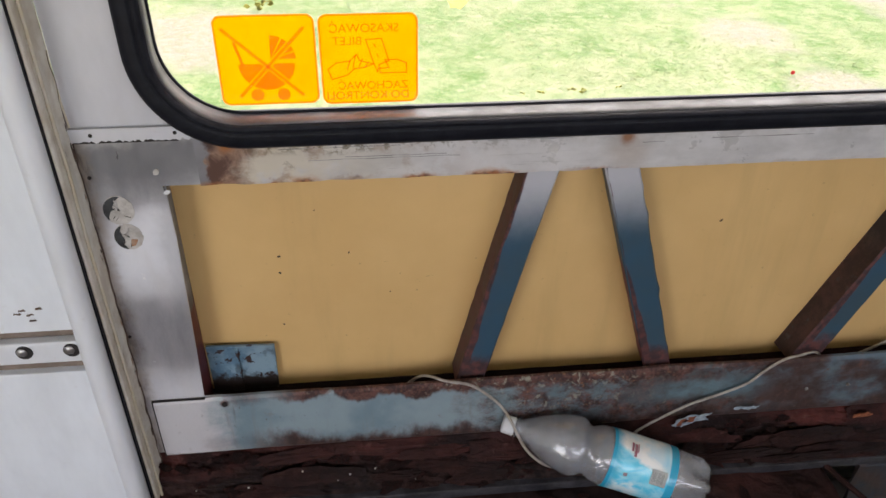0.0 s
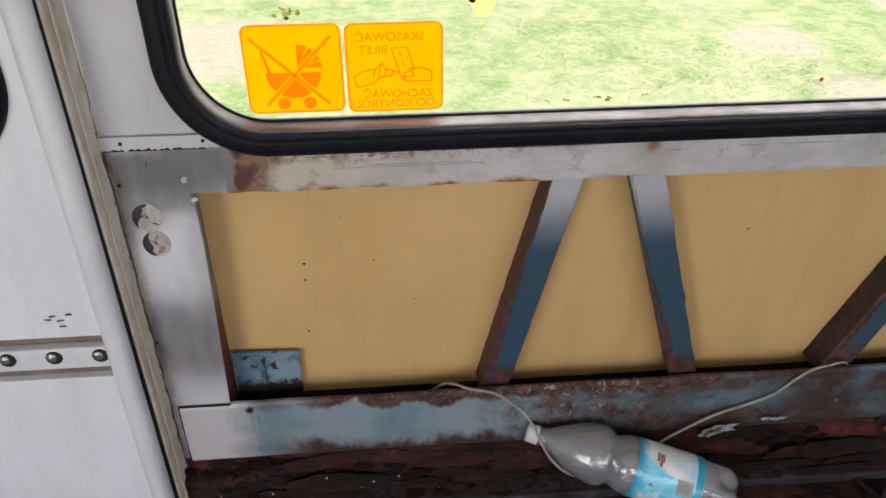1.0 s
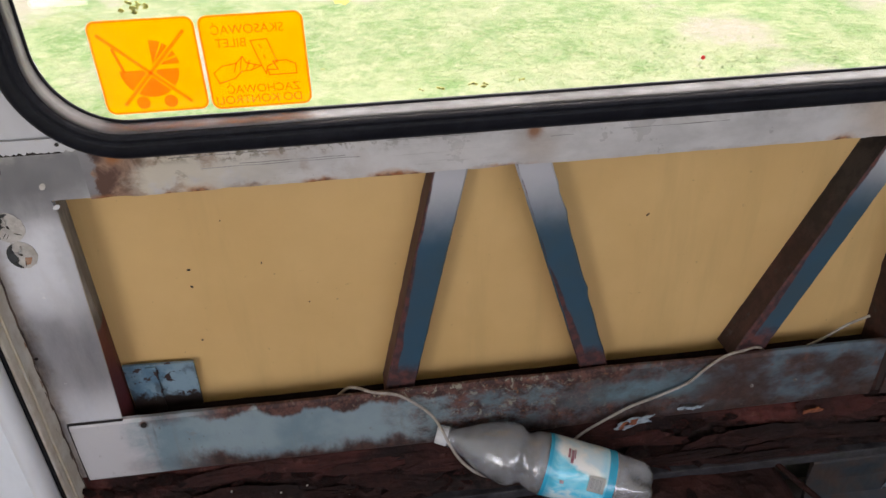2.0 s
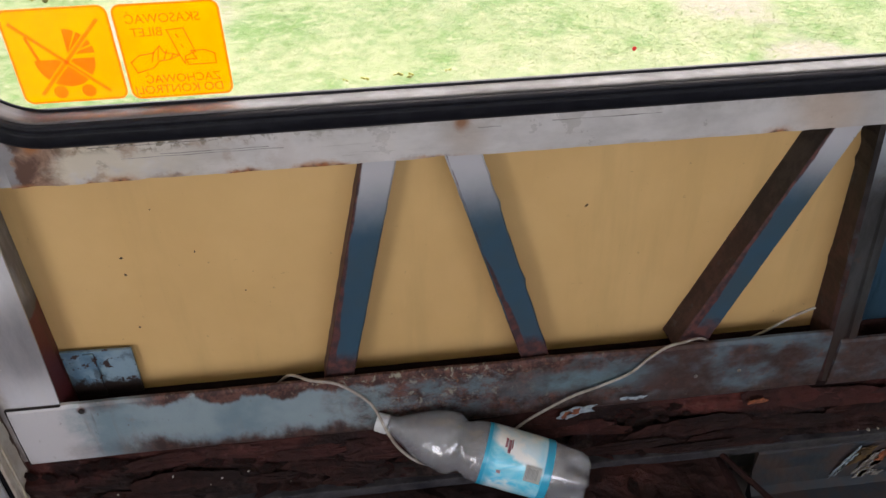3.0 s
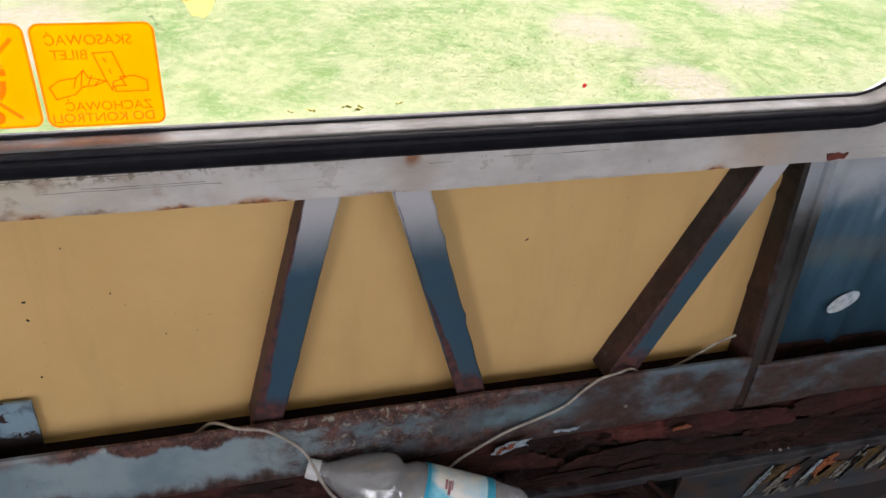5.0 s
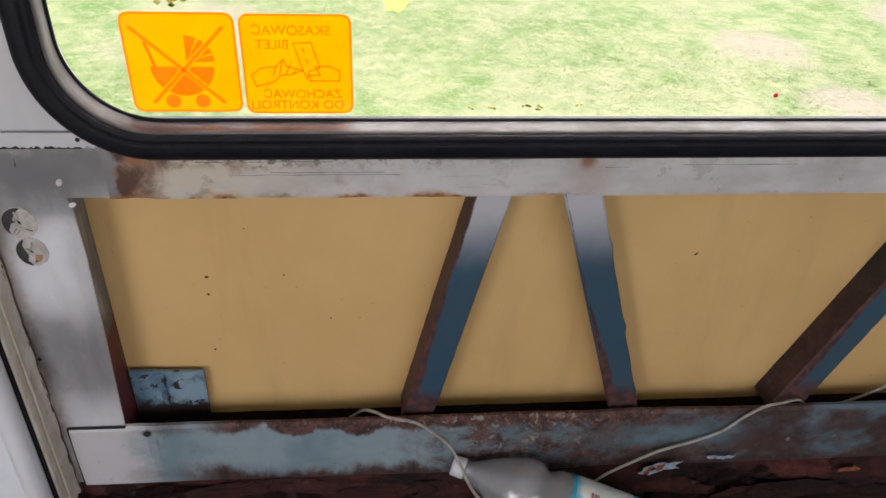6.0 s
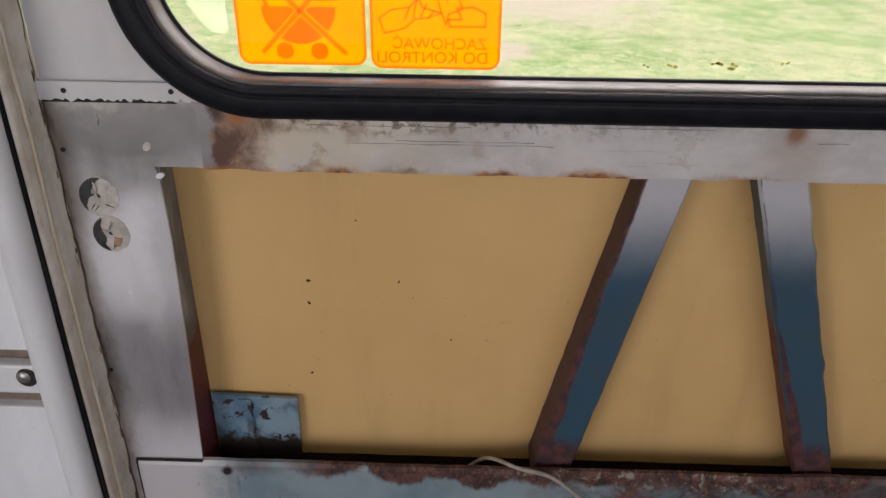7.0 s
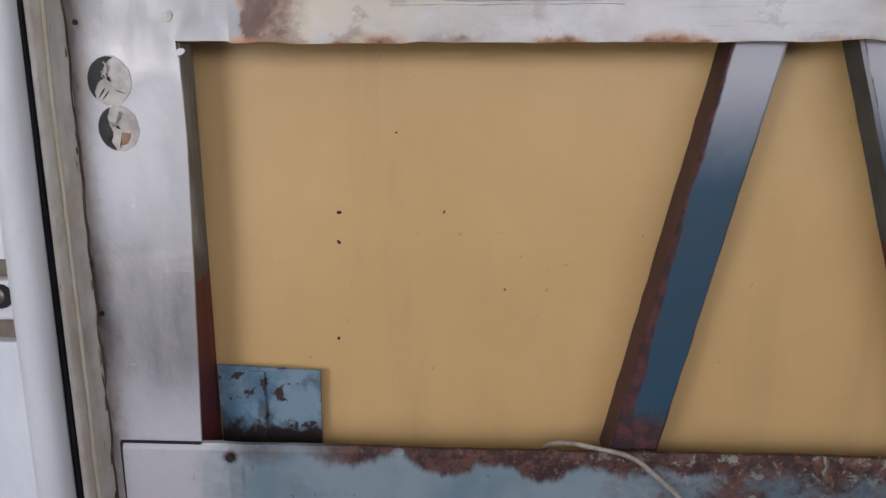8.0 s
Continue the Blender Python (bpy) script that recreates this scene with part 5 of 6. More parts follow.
# ---------------------------------------------------------------- rusted ledge and floor
bm = bmesh.new()
nx, ns = 330, 26
grid = []
for i in range(nx + 1):
    x = -0.100 + 1.75 * i / nx
    row = []
    for j in range(ns + 1):
        s = j / ns
        y = 0.9985 - 0.044 * s ** 1.15
        z = 0.047 - 0.070 * s ** 0.85
        p = Vector((x * 16, s * 5.0, 0.0))
        lay = noise.noise(Vector((x * 7, s * 3.2 + 0.4 * noise.noise(p), 2.0)))
        ter = math.floor((lay + 1) * 4.5) / 4.5 - 1
        d = 0.015 * (0.6 * ter + 0.4 * lay) + 0.004 * noise.noise(p * 2.0) + 0.0016 * noise.noise(p * 7)
        fade = min(1, s * 6) * min(1, (1 - s) * 5)
        row.append(bm.verts.new((x, y - d * 0.8 * fade, z + d * 0.6 * fade)))
    grid.append(row)
for a, b in zip(grid, grid[1:]):
    for j in range(ns):
        bm.faces.new((a[j], a[j + 1], b[j + 1], b[j]))
ledge = structure("rusted_ledge", bm, "rust_l", "layered flaking rust ledge below the beam", "ledge")

bar = structure("floor_bar", box(bmesh.new(), -0.100, 1.75, 0.948, 0.9665, -0.034, -0.0185, 0.002), "bar", "long dirty steel edge bar along the wall", "bar")

bm = bmesh.new()
nx, ny = 200, 64
grid = []
for i in range(nx + 1):
    x = -0.70 + 1.66 * i / nx
    row = []
    for j in range(ny + 1):
        y = 0.962 - 0.50 * j / ny
        p = Vector((x * 14, y * 14, 0.7))
        lay = noise.noise(p * 0.8)
        z = -0.0335 + 0.008 * (math.floor((lay + 1) * 3) / 3 - 1) + 0.005 * noise.noise(p * 2.3) + 0.002 * noise.noise(p * 7)
        if x > 0.86:
            z -= 0.16 * min(1, (x - 0.86) / 0.09) ** 1.4
        row.append(bm.verts.new((x, y, min(z, -0.0225))))
    grid.append(row)
for a, b in zip(grid, grid[1:]):
    for j in range(ny):
        bm.faces.new((a[j], a[j + 1], b[j + 1], b[j]))
floor = structure("floor", bm, "rust_f", "rust-scaled bare steel floor covered in dirt", "floor")
structure("floor_aisle", box(bmesh.new(), -1.6, 2.6, -1.25, 0.462, -0.10, -0.045), "rust", "dark dirty bus floor", "floor")
structure("pit_floor", box(bmesh.new(), 0.93, 2.6, 0.462, 1.05, -0.23, -0.20), "pit", "dark pit floor below the wall", "floor")
structure("floor_corner", box(bmesh.new(), -1.6, -0.70, 0.462, 0.96, -0.10, -0.045), "rust", "dark dirty bus floor", "floor")

# cross rib over the pit's edge
rib = structure("cross_rib", tube([(0.868, 0.952, -0.030), (0.885, 0.92, -0.034), (0.912, 0.87, -0.040), (0.945, 0.80, -0.046), (0.99, 0.70, -0.05)], 0.0042, sides=6), "rust", "narrow dark steel cross rib", "rib")

# sill channel in the pit, with peeling paint
sill = thing("sill_channel", "dark sill channel with peeling streaks of old paint", "sill", kind="structure")
bm = bmesh.new()
rings = []
for i in range(70):
    x = 0.93 + 0.82 * i / 69
    rings.append([bm.verts.new((x, y - 0.002 * noise.noise(Vector((x * 20, z * 30, 0))), z)) for y, z in ((0.958, -0.033), (0.953, -0.045), (0.955, -0.085), (0.949, -0.115), (0.940, -0.125), (0.915, -0.128), (0.912, -0.136), (0.955, -0.14), (0.962, -0.04))])
for a, b in zip(rings, rings[1:]):
    for k in range(9):
        bm.faces.new((a[k], a[(k + 1) % 9], b[(k + 1) % 9], b[k]))
bm.faces.new(rings[0]), bm.faces.new(rings[-1][::-1])
part("channel", bm, "sill", sill)
part("dark_slot", prism(bmesh.new(), ragged([(1.128, -0.078), (1.146, -0.074), (1.158, -0.046), (1.146, -0.042), (1.134, -0.056)], 0.005, 0.001, rng), 0.9478, 0.9486), "dark", sill)
for x, z, w, h, m in ((1.068, -0.074, 0.006, 0.036, "paint_chip"), (1.092, -0.064, 0.024, 0.026, "ochre_chip"), (1.112, -0.086, 0.020, 0.034, "crust"), (1.122, -0.070, 0.014, 0.018, "orange_chip"), (1.104, -0.100, 0.012, 0.010, "orange_chip"), (1.126, -0.104, 0.018, 0.004, "crust"), (1.160, -0.072, 0.010, 0.026, "paint_chip"), (1.153, -0.088, 0.007, 0.016, "crust"), (1.180, -0.062, 0.020, 0.022, "orange_chip"), (1.196, -0.080, 0.026, 0.030, "ochre_chip"), (1.222, -0.082, 0.010, 0.020, "crust"), (1.240, -0.066, 0.008, 0.032, "paint_chip"), (1.264, -0.060, 0.024, 0.022, "ochre_chip"), (1.292, -0.066, 0.013, 0.026, "crust"), (1.330, -0.062, 0.026, 0.032, "ochre_chip")):
    for q in range(3):
        ox, oz, sw, sh = rng.uniform(-0.35, 0.35) * w, rng.uniform(-0.3, 0.3) * h, w * rng.uniform(0.6, 1.1), h * rng.uniform(0.7, 1.25)
        sh *= 1.7
        cx, cz, lean = x + ox, z + oz - 0.006, 0.22 * sh
        pts = [(cx - lean - sw * 0.45, cz - sh / 2), (cx - lean + sw * 0.35, cz - sh * 0.42), (cx + lean + sw * 0.5, cz + sh * 0.5), (cx + lean - sw * 0.4, cz + sh * 0.38)]
        part("paint_flake", prism(bmesh.new(), ragged(pts, 0.003, 0.0026, rng), 0.9466 + 0.0012 * q, 0.9476 + 0.0012 * q), m, sill)

sprig = thing("green_sprig", "small fresh green plant sprig growing through the pit", "plant", (1.09, 0.89, -0.20))
part("stem", tube([(1.090, 0.89, -0.20), (1.088, 0.892, -0.18), (1.092, 0.895, -0.140)], 0.0016, sides=6), "leaf", sprig)
for ax, az, an in ((1.092, -0.140, 0.5), (1.086, -0.152, 2.2), (1.096, -0.156, 0.1), (1.088, -0.175, 2.8), (1.092, -0.19, 0.3)):
    bm = bmesh.new()
    v = [bm.verts.new((ax + 0.012 * t * math.cos(an) - w * math.sin(an), 0.895 - 0.008 * t, az + 0.012 * t * math.sin(an) + w * math.cos(an))) for t, w in ((0, 0), (0.4, 0.0028), (1, 0), (0.4, -0.0028))]
    bm.faces.new(v)
    bmesh.ops.solidify(bm, geom=bm.faces[:], thickness=0.0005)
    part("leaf", bm, "leaf", sprig)

# ---------------------------------------------------------------- the bottle and the cable
cap_at, base_at = Vector((0.380, 0.981, 0.078)), Vector((0.656, 0.891, 0.018))
ax = (base_at - cap_at).normalized()
side = ax.cross(Vector((0, 0, 1))).normalized()
upw = side.cross(ax).normalized()
PLACE = Matrix.Translation(cap_at) @ Matrix((( ax.x, -side.x, upw.x), (ax.y, -side.y, upw.y), (ax.z, -side.z, upw.z))).to_4x4() @ Matrix.Diagonal((1.045, 0.97, 0.97, 1))
bottle = thing("plastic_bottle", "empty clear plastic water bottle lying on the rusty ledge", "bottle")
bottle.matrix_basis = PLACE


def local(name, bm, mat, parent, label="", smooth=True):
    ob = new(name, mesh_of(name, bm, mat, smooth))
    ob.parent = parent
    if label:
        ob["label"] = label
    return ob


def lobes(x, a):
    crush = 1 + 0.020 * noise.noise(Vector((x * 38, math.cos(a) * 1.4, math.sin(a) * 1.4)))
    if 0.045 < x < 0.14:
        crush -= 0.05 * max(0.0, 0.12 - abs(noise.noise(Vector((x * 30, math.cos(a) * 1.8, math.sin(a) * 1.8 + 4))))) / 0.12
    if x > 0.244:
        crush *= 1 + min(1.0, (x - 0.244) / 0.025) * 0.30 * math.cos(5 * a + 0.6)
    return crush


PROF = [(0.019, 0.0112), (0.021, 0.0150), (0.0225, 0.0150), (0.0235, 0.0122), (0.028, 0.0135), (0.040, 0.0205), (0.055, 0.0290), (0.070, 0.0362), (0.084, 0.0408), (0.096, 0.0428), (0.104, 0.0424), (0.110, 0.0400), (0.1145, 0.0352), (0.119, 0.0340), (0.124, 0.0366), (0.130, 0.0402), (0.138, 0.0412), (0.142, 0.0414), (0.160, 0.0416), (0.200, 0.0412), (0.232, 0.0404), (0.240, 0.0392), (0.252, 0.0366), (0.264, 0.0322), (0.273, 0.0265), (0.279, 0.0195), (0.2795, 0.014), (0.274, 0.006)]
bm, rings = lathe(bmesh.new(), PROF, 48, lobes)
bm.faces.new(rings[-1][::-1])
inner = []
for x, r in PROF[:-1]:
    inner.append((min(x, 0.2785), max(0.003, r - 0.0006)))
b2, r2 = lathe(bm, inner, 48, lobes)
for k in range(48):
    bm.faces.new((rings[0][k], r2[0][k], r2[0][(k + 1) % 48], rings[0][(k + 1) % 48]))
bm.faces.new(r2[-1])
body = local("body", bm, "bottle", bottle, "clouded clear plastic body")
bm, rings = lathe(bmesh.new(), [(0.003, 0.0005), (0.003, 0.0118), (0.004, 0.0128), (0.015, 0.0131), (0.0155, 0.0135), (0.0185, 0.0135), (0.0185, 0.0112)], 48, lambda x, a: 1 + (0.018 if 0.002 < x < 0.0152 and int(a / (2 * math.pi) * 48 + 0.5) % 2 else 0))
local("cap", bm, "cap", bottle, "white screw cap", False)
bm, rings = lathe(bmesh.new(), [(0.144 + 0.0045 * i, 0.0424 - 0.00005 * i) for i in range(20)], 48, lambda x, a: 1 + 0.012 * noise.noise(Vector((x * 40, math.cos(a) * 2, math.sin(a) * 2))))
label = local("label", bm, "label", bottle, "pale blue and white wrapped label")


def on_label(name, x0, x1, a0, a1, mat, lab="", lift=0.0010):
    """A patch on the label: along the axis from x0 to x1, round it from a0 to a1 degrees (90 is up)."""
    bm = bmesh.new()
    rows = []
    for i in range(7):
        a = radians(a0 + (a1 - a0) * i / 6)
        rows.append([bm.verts.new((x, (0.0424 + lift) * math.cos(a), (0.0424 + lift) * math.sin(a))) for x in (x0, (x0 + x1) / 2, x1)])
    for p, q in zip(rows, rows[1:]):
        for k in range(2):
            bm.faces.new((p[k], p[k + 1], q[k + 1], q[k]))
    bmesh.ops.solidify(bm, geom=bm.faces[:], thickness=0.0003)
    return local(name, bm, mat, label, lab)


code = on_label("barcode_field", 0.197, 0.2170, 130, 158, "label_white", "white barcode field", 0.0012)
for i in range(9):
    on_label("barcode_bar", 0.1988 + 0.00165 * i, 0.1988 + 0.00165 * i + (0.0007 if i % 3 else 0.0004), 134, 153, "label_ink", "", 0.0015)
on_label("lettering_bar", 0.1665, 0.1692, 92, 110, "label_red", "red lettering bar")
on_label("lettering_bar", 0.1705, 0.1738, 94, 119, "label_red")
on_label("lettering_bar", 0.1745, 0.1760, 92, 110, "label_red")
on_label("lettering_bar", 0.163, 0.168, 152, 158, "label_red", "small red mark")

cable = thing("cable", "thin grey-beige cable looped over the beam and bottle", "cable", (0.29, 0.99, 0.15))
part("lead", tube([(0.23, 1.035, 0.09), (0.255, 1.030, 0.115), (0.272, 1.018, 0.140), (0.287, 1.004, 0.1510), (0.303, 0.991, 0.1545), (0.336, 0.987, 0.1480), (0.362, 0.985, 0.127), (0.379, 0.978, 0.112), (0.389, 0.961, 0.103), (0.397, 0.950, 0.087), (0.411, 0.944, 0.060), (0.432, 0.940, 0.037), (0.456, 0.948, 0.014), (0.480, 0.956, -0.004), (0.51, 0.960, -0.012)], 0.0020), "cable", cable, "", True)
part("lead", tube([(0.53, 0.972, -0.010), (0.560, 0.978, 0.020), (0.584, 0.982, 0.042), (0.615, 0.984, 0.062), (0.652, 0.986, 0.082), (0.690, 0.986, 0.097), (0.728, 0.987, 0.114), (0.752, 0.988, 0.138), (0.776, 0.990, 0.1540), (0.800, 0.993, 0.1570), (0.828, 1.004, 0.150), (0.860, 1.020, 0.120), (0.900, 1.030, 0.110), (0.935, 1.026, 0.132), (0.965, 1.022, 0.158), (0.992, 1.020, 0.172)], 0.0019), "cable", cable, "", True)

# ---------------------------------------------------------------- litter
def crumb(x, y, z, s, mat, label, category, seed):
    r = random.Random(seed)
    bm = bmesh.new()
    bmesh.ops.create_icosphere(bm, subdivisions=1, radius=s, matrix=Matrix.Translation((x, y, z)))
    for v in bm.verts:
        v.co += Vector((r.uniform(-0.4, 0.4), r.uniform(-0.4, 0.4), r.uniform(-0.5, 0.2))) * s
    return tagged(part(category.replace(" ", "_"), bm, mat), label, category, group="litter on the ledge")


for i, (x, y, z, s) in enumerate(((0.105, 0.972, 0.018, 0.0022), (0.152, 0.968, 0.0, 0.0028), (0.17, 0.966, 0.012, 0.002), (0.03, 0.966, 0.0, 0.002), (0.205, 0.97, 0.016, 0.0022), (0.08, 0.962, -0.005, 0.0016), (0.26, 0.962, -0.004, 0.0024), (-0.04, 0.966, 0.002, 0.0018), (1.09, 0.955, -0.017, 0.003), (1.105, 0.956, -0.017, 0.0024), (1.075, 0.957, -0.017, 0.002), (0.93, 0.957, -0.017, 0.002))):
    crumb(x, y, z, s * 0.75, "crumb", "tiny pale crumb of paint", "paint crumb", i)


def peel(pts, y0, y1, mat, label, parts=()):
    t = thing("peeled_paint", label, "peeled paint", (pts[0][0], y0, pts[0][1]), group="peeled paint")
    part("chip", prism(bmesh.new(), ragged(pts, 0.004, 0.0022, rng), y0, y1), mat, t)
    for q, m in parts:
        part("rust_spot", prism(bmesh.new(), ragged(q, 0.004, 0.002, rng), y0 - 0.0012, y0 - 0.0004), m, t)


peel([(0.630, 0.046), (0.645, 0.042), (0.660, 0.050), (0.684, 0.052), (0.676, 0.060), (0.686, 0.066), (0.654, 0.064), (0.640, 0.058)], 0.9800, 0.9815, "paint_chip", "curled pale blue paint chip with orange rust spots", [([(0.637, 0.046), (0.644, 0.046), (0.648, 0.060), (0.641, 0.058)], "orange_chip"), ([(0.650, 0.054), (0.660, 0.054), (0.662, 0.063), (0.652, 0.063)], "orange_chip"), ([(0.644, 0.052), (0.652, 0.056), (0.650, 0.059), (0.645, 0.056)], "rust_b")])
peel([(0.718, 0.068), (0.734, 0.066), (0.752, 0.065), (0.758, 0.071), (0.748, 0.070), (0.730, 0.071)], 0.9835, 0.9848, "paint_chip", "narrow pale blue paint sliver on the rust")
peel([(0.906, 0.037), (0.920, 0.037), (0.936, 0.042), (0.928, 0.046), (0.908, 0.043)], 0.978, 0.980, "orange_chip", "dull orange rust flake on the ledge")

# ---------------------------------------------------------------- the rest of the vehicle, round the camera: unseen, added to close in the light
def closing_wall(name, y0, y1, label, holes):
    bm = bmesh.new()
    xs = sorted({-1.65, 2.65, *[h[0] for h in holes], *[h[1] for h in holes]})
    for a, b in zip(xs, xs[1:]):
        if any(h[0] <= a and b <= h[1] for h in holes):
            box(bm, a, b, y0, y1, -0.10, -0.03 if b < 0 else 0.72), box(bm, a, b, y0, y1, 1.38, 1.75)
        else:
            box(bm, a, b, y0, y1, -0.10, 1.75)
    return structure(name, bm, "inner_wall", label, "wall")


# the doorway is invented, to let light in low on the left
closing_wall("wall_south", -1.30, -1.25, "unseen grey bus side wall with openings added for daylight", [(-1.58, -0.62), (0.0, 1.2), (1.35, 2.55)])
structure("wall_west", box(bmesh.new(), -1.65, -1.60, -1.25, 1.05, -0.5, 1.75), "inner_wall", "unseen grey end wall closing the room", "wall")
structure("wall_east", box(bmesh.new(), 2.60, 2.65, -1.25, 1.05, -0.5, 1.75), "inner_wall", "unseen grey end wall closing the room", "wall")
structure("wall_north_far", box(bmesh.new(), 1.75, 2.60, 1.000, 1.055, -0.5, 1.62), "blue_skin", "blue painted side wall", "wall")
structure("wall_north_near", box(bmesh.new(), -1.60, -0.68, 0.950, 1.055, -0.5, 1.62), "white", "white painted side wall", "wall")
structure("ceiling", box(bmesh.new(), -1.65, 2.65, -1.30, 1.06, 1.62, 1.68), "ceiling", "unseen pale bus ceiling closing the room", "ceiling")

# ---------------------------------------------------------------- outside
GZ = -0.95
bm = bmesh.new()
xs = [-400, -60, -20] + [-10 + 0.5 * i for i in range(45)] + [20, 60, 400]
ys = [-400, -60, -8, 0] + [1.5 + 0.4 * i for i in range(36)] + [25, 60, 400]
rows = [[bm.verts.new((x, y, GZ + (0.05 * noise.noise(Vector((x * 0.5, y * 0.5, 0))) if 1 < y < 16 and -11 < x < 13 else 0))) for y in ys] for x in xs]
for a, b in zip(rows, rows[1:]):
    for j in range(len(ys) - 1):
        bm.faces.new((a[j], b[j], b[j + 1], a[j + 1]))
structure("ground", bm, "ground", "sunlit lawn with bare sandy patches", "ground", True)

nr = np.random.RandomState(7)
N = 90000
gx, gy = nr.uniform(-6.5, 8.5, N), 3.0 + 10.5 * nr.uniform(0, 1, N) ** 1.25
verts, faces = [], []
for i in range(N):
    x, y = gx[i], gy[i]
    wob = 1 + 0.6 * noise.noise(Vector((x * 2.5, y * 2.5, 5.0)))
    if any((x - a) ** 2 + ((y - b) * 0.8) ** 2 < (r * wob) ** 2 for a, b, r in BARE) and nr.uniform() < 0.75:
        continue
    z = GZ + 0.05 * noise.noise(Vector((x * 0.5, y * 0.5, 0)))
    h, a, w = nr.uniform(0.003, 0.008), nr.uniform(0, 6.28), nr.uniform(0.006, 0.014)
    c, s = math.cos(a), math.sin(a)
    l = nr.choice((-1, 1)) * nr.uniform(0.025, 0.055)
    k = len(verts)
    verts += [(x - w * c, y - w * s, z - 0.005), (x + w * c, y + w * s, z - 0.005), (x + l * s, y - l * c, z + h)]
    faces.append((k, k + 1, k + 2))
me = bpy.data.meshes.new("grass")
me.from_pydata(verts, [], faces)
me.materials.append(MAT["blades"])
tagged(new("grass", me), "short bright green meadow grass", "grass", kind="stuff")


def stone(x, y, s, seed, mat="stone", label="grey field stone lying in the grass"):
    bm = bmesh.new()
    bmesh.ops.create_icosphere(bm, subdivisions=3, radius=s, matrix=Matrix.Translation((x, y, GZ + s * 0.35)) @ Matrix.Diagonal((1.2, 0.9, 0.7, 1)))
    for v in bm.verts:
        v.co += (v.co - Vector((x, y, GZ))).normalized() * s * 0.35 * noise.noise(v.co * (1.6 / s) + Vector((seed, 0, 0)))
    return tagged(part("stone", bm, mat, None, "", True), label, "stone", group="stones in the grass")


stone(4.35, 10.1, 0.14, 2, "stone", "pale field stone lying in the grass")


def trunk(bm, p, q, r, seed, sides=18, rings=7):
    """A piece of log from p to q with an uneven, barky girth."""
    p, q = Vector(p), Vector(q)
    d = (q - p).normalized()
    u = d.cross(Vector((0.3, 0.2, 1.0)) if abs(d.z) < 0.9 else Vector((1, 0, 0))).normalized()
    w = d.cross(u)
    rows = []
    for i in range(rings + 1):
        t = i / rings
        c = p.lerp(q, t)
        rows.append([bm.verts.new(c + (u * math.cos(2 * math.pi * k / sides) + w * math.sin(2 * math.pi * k / sides)) * r * (1 + 0.24 * noise.noise(Vector((k * 0.9, t * 2.5, seed)))) * (1 + (0.22 * (1 - t) ** 3 if abs(d.z) > 0.9 else 0))) for k in range(sides)])
    for a, b in zip(rows, rows[1:]):
        for k in range(sides):
            bm.faces.new((a[k], a[(k + 1) % sides], b[(k + 1) % sides], b[k]))
    for row in (rows[0], rows[-1][::-1]):
        bm.faces.new(row).material_index = 1
    return bm


# the third stump is put in for an unclear dark blue-grey shape
for i, (x, y, r, h) in enumerate(((3.0, 9.4, 0.18, 0.27), (1.7, 9.9, 0.16, 0.36), (-2.7, 9.6, 0.24, 0.60))):
    tagged(part("tree_stump", trunk(bmesh.new(), (x, y, GZ - 0.03), (x + 0.02, y, GZ + h), r, i), ["bark", "cut_wood"], None, "", True), "sawn tree stump with dark bark in the grass", "stump", group="stumps in the grass")
for i, (x, y, z, ln, r, an) in enumerate(((2.65, 10.5, 0.10, 0.95, 0.10, 8), (2.35, 10.8, 0.10, 1.25, 0.11, -6), (2.55, 10.64, 0.29, 1.05, 0.10, 3), (0.6, 11.2, 0.11, 1.0, 0.11, 14))):
    c, sn = math.cos(radians(an)) * ln / 2, math.sin(radians(an)) * ln / 2
    tagged(part("log", trunk(bmesh.new(), (x - c, y - sn, GZ + z), (x + c, y + sn, GZ + z), r, i + 9), ["pale_bark", "cut_wood"], None, "", True), "pale barkless log lying on the lawn", "log", group="logs on the lawn")


def shrub(x, y, s, seed):
    """A low bush: a few stems and a crown of many small leaves."""
    r = random.Random(seed)
    bush = thing("shrub", "dense dark green shrub at the edge of the lawn", "shrub", (x, y, GZ), group="shrubs behind the lawn")
    heads = [Vector((x + r.uniform(-0.6, 0.6) * s, y + r.uniform(-0.4, 0.4) * s, GZ + r.uniform(0.45, 1.15) * s)) for _ in range(9)]
    for hd in heads[:5]:
        part("stem", tube([(x + r.uniform(-0.05, 0.05), y, GZ - 0.02), ((x + hd.x) / 2, (y + hd.y) / 2, (GZ + hd.z) / 2 - 0.05), tuple(hd)], 0.018 * s, sides=6), "bark", bush)
    bm = bmesh.new()
    for _ in range(900):
        hd = heads[r.randrange(9)]
        d = Vector((r.gauss(0, 1), r.gauss(0, 1), r.gauss(0, 0.8))).normalized() * s * 0.42 * r.random() ** 0.4
        c = hd + d
        c.z = max(c.z, GZ + 0.03)
        u = Vector((r.gauss(0, 1), r.gauss(0, 1), r.gauss(0, 1))).normalized() * 0.055 * s
        w = u.cross(Vector((r.gauss(0, 1), r.gauss(0, 1), r.gauss(0, 1)))).normalized() * 0.028 * s
        bm.faces.new([bm.verts.new(c + v) for v in (-u, w, u, -w)])
    part("crown", bm, "bush_leaf", bush)


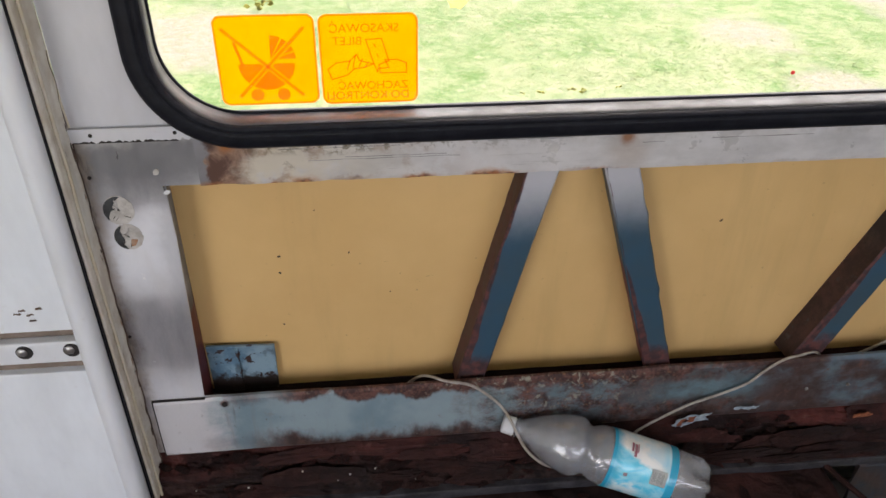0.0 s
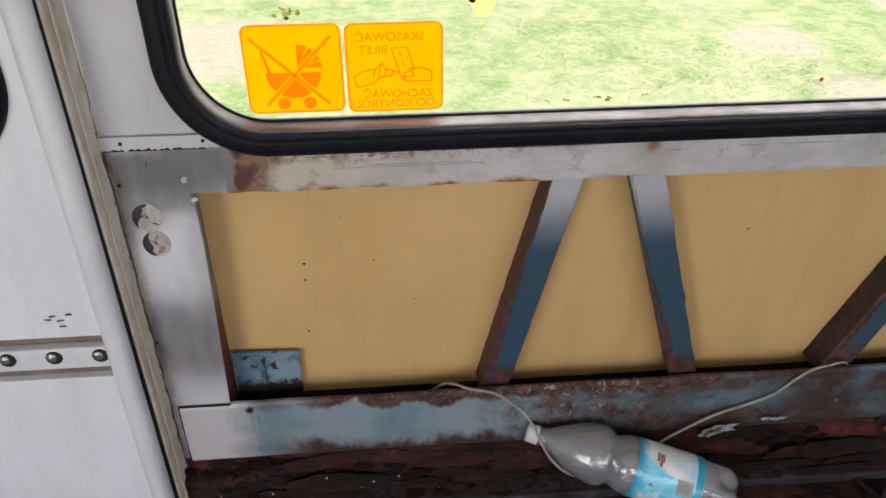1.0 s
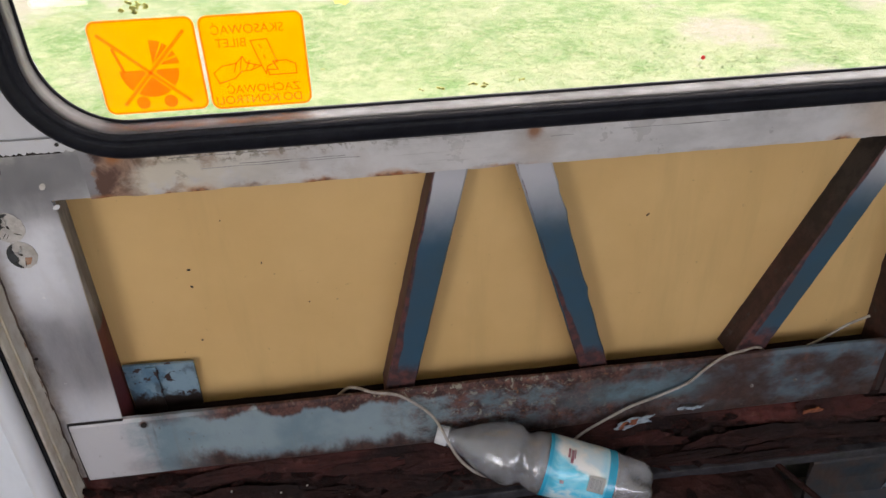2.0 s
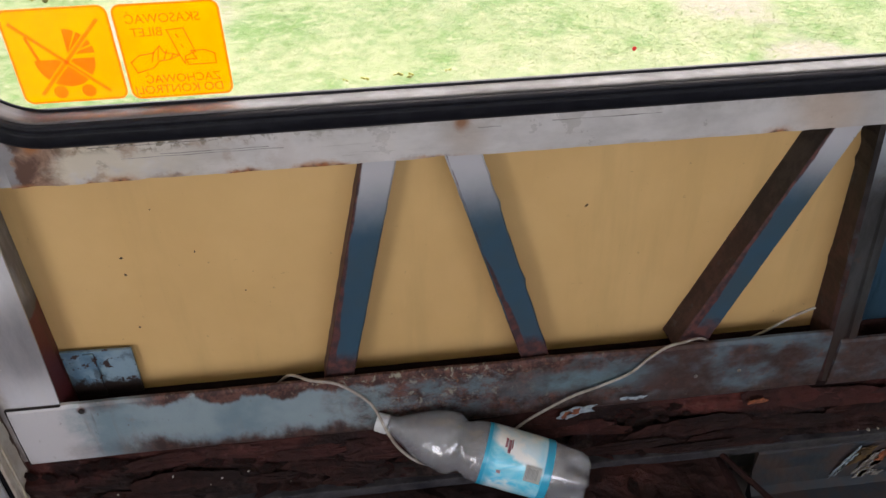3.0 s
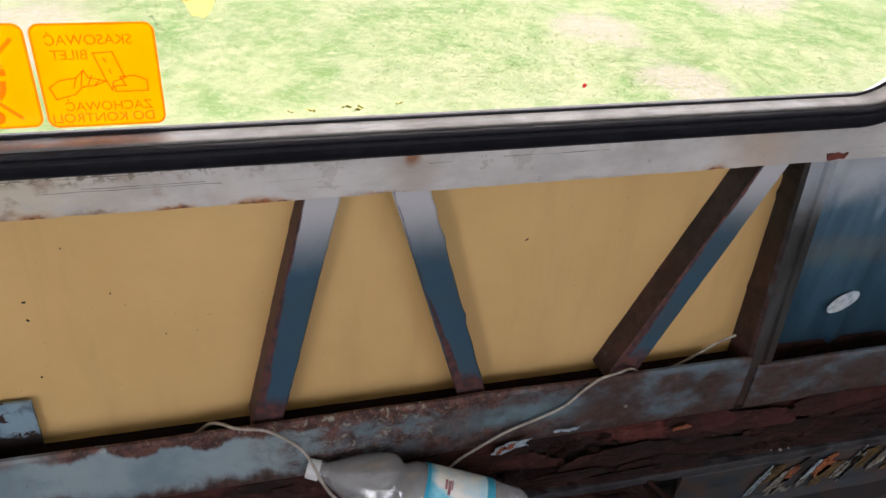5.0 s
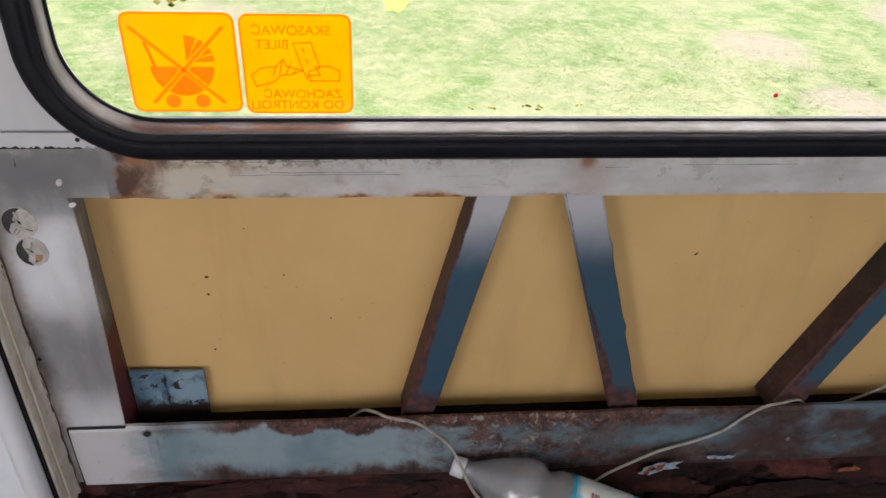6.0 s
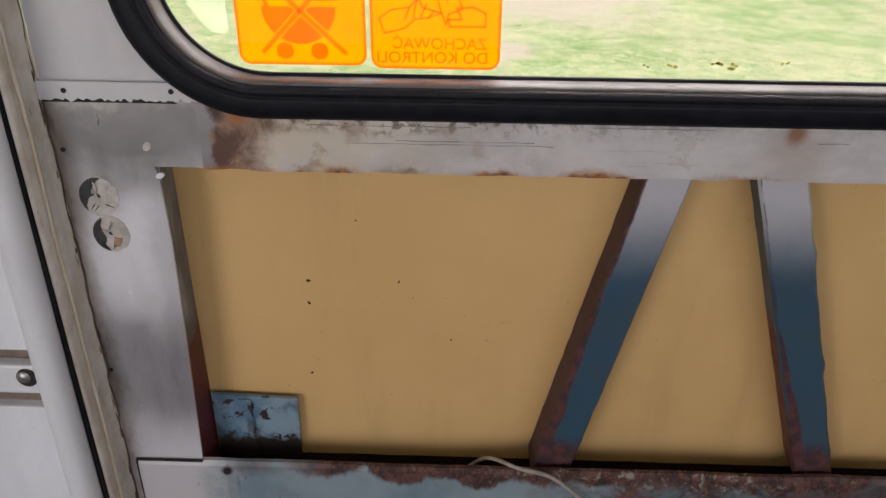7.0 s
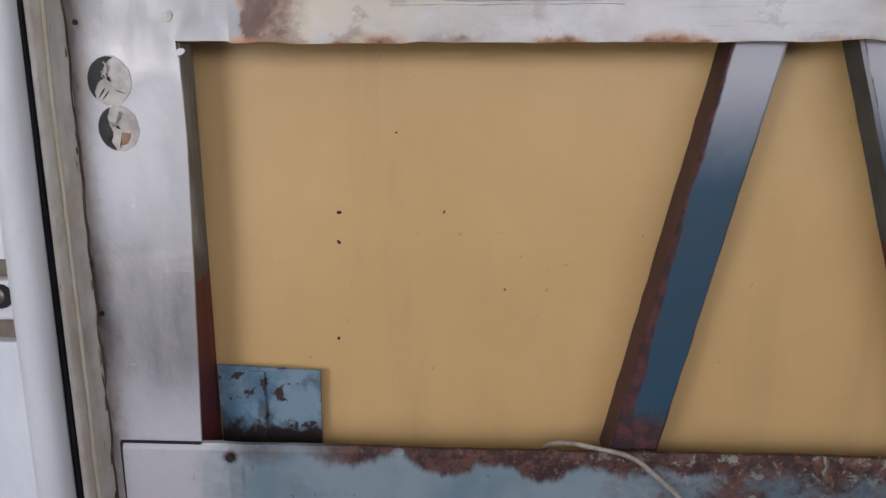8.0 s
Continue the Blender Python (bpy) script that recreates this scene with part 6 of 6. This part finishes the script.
for i, (x, y, s_) in enumerate(((4.6, 12.6, 1.1), (6.3, 12.9, 1.4), (2.9, 13.6, 1.2), (1.0, 13.9, 1.3), (-1.2, 13.4, 1.1), (-3.2, 12.6, 1.3), (-5.0, 13.2, 1.5))):
    shrub(x, y, s_, 60 + i)

# ---------------------------------------------------------------- rust flakes, last
shapes = []
for q in range(9):
    r = random.Random(40 + q)
    bm = bmesh.new()
    n = r.randint(6, 9)
    pts = [(r.uniform(0.6, 1.1) * math.cos(2 * math.pi * i / n), 0.62 * r.uniform(0.6, 1.1) * math.sin(2 * math.pi * i / n)) for i in range(n)]
    a = [bm.verts.new((x, y, 0.10 + 0.10 * x * x + r.uniform(-0.03, 0.03))) for x, y in pts]
    b = [bm.verts.new((x * 0.92, y * 0.92, -0.08 + 0.10 * x * x)) for x, y in pts]
    bm.faces.new(a), bm.faces.new(b[::-1])
    for i in range(n):
        bm.faces.new((a[i], a[(i + 1) % n], b[(i + 1) % n], b[i]))
    shapes.append(mesh_of("rust_flake", bm, "rust_b" if q % 3 == 0 else "rust"))
chunk = random.Random(21)
for i in range(44):
    r = random.Random(300 + i)
    n = r.randint(15, 20)
    L, H = r.uniform(0.030, 0.105), r.uniform(0.006, 0.016)
    bm = bmesh.new()
    pts = []
    for q in range(n):
        a = 2 * math.pi * q / n
        w = 1 + 0.35 * noise.noise(Vector((2.2 * math.cos(a), 2.2 * math.sin(a), i * 1.7))) + r.uniform(-0.08, 0.08)
        pts.append((L * w * math.copysign(abs(math.cos(a)) ** 0.7, math.cos(a)), H * w * math.copysign(abs(math.sin(a)) ** 0.7, math.sin(a))))
    th = r.uniform(0.0012, 0.0032)
    a = [bm.verts.new((x, y, th + r.uniform(-0.0008, 0.0008) - 6 * y * y)) for x, y in pts]
    b = [bm.verts.new((x * 0.97, y * 0.90, -0.002)) for x, y in pts]
    c = [bm.verts.new((x * r.uniform(0.40, 0.66), y * r.uniform(0.35, 0.6), th + 0.0011 * r.uniform(-1, 1.5))) for x, y in pts]
    for q in range(n):
        bm.faces.new((c[q], a[q], a[(q + 1) % n], c[(q + 1) % n]))
        bm.faces.new((a[q], b[q], b[(q + 1) % n], a[(q + 1) % n]))
    bm.faces.new(c), bm.faces.new(b[::-1])
    sdown = chunk.random()
    ob = new("rust_plate", mesh_of("rust_plate", bm, "rust" if sdown > 0.42 else "rust_b" if i % 3 else "rust_c"))
    ob.parent = ledge
    ob.matrix_basis = pose(chunk.uniform(0.06, 1.45), 0.9905 - 0.036 * sdown, 0.038 - 0.056 * sdown, chunk.uniform(42, 66), chunk.uniform(-5, 5), chunk.uniform(-5, 5))
fl = random.Random(9)
for i in range(190):
    ob = new("rust_flake", shapes[fl.randrange(9)])
    x = fl.uniform(-0.08, 0.84)
    if i < 110:
        s = fl.random()
        y, z, tilt = 0.992 - 0.034 * s, 0.034 - 0.052 * s, fl.uniform(30, 70)
        ob.parent = ledge
    else:
        y, z, tilt = fl.uniform(0.70, 0.943), -0.030, fl.uniform(-14, 18)
        ob.parent = floor
    k = fl.uniform(0.004, 0.015) * (1.0 if i > 20 else 1.4)
    ob.matrix_basis = pose(x, y, z, tilt, fl.uniform(-15, 15), fl.uniform(-30, 30) if i < 110 else fl.uniform(0, 360)) @ Matrix.Diagonal((k * 1.3, k, k, 1))
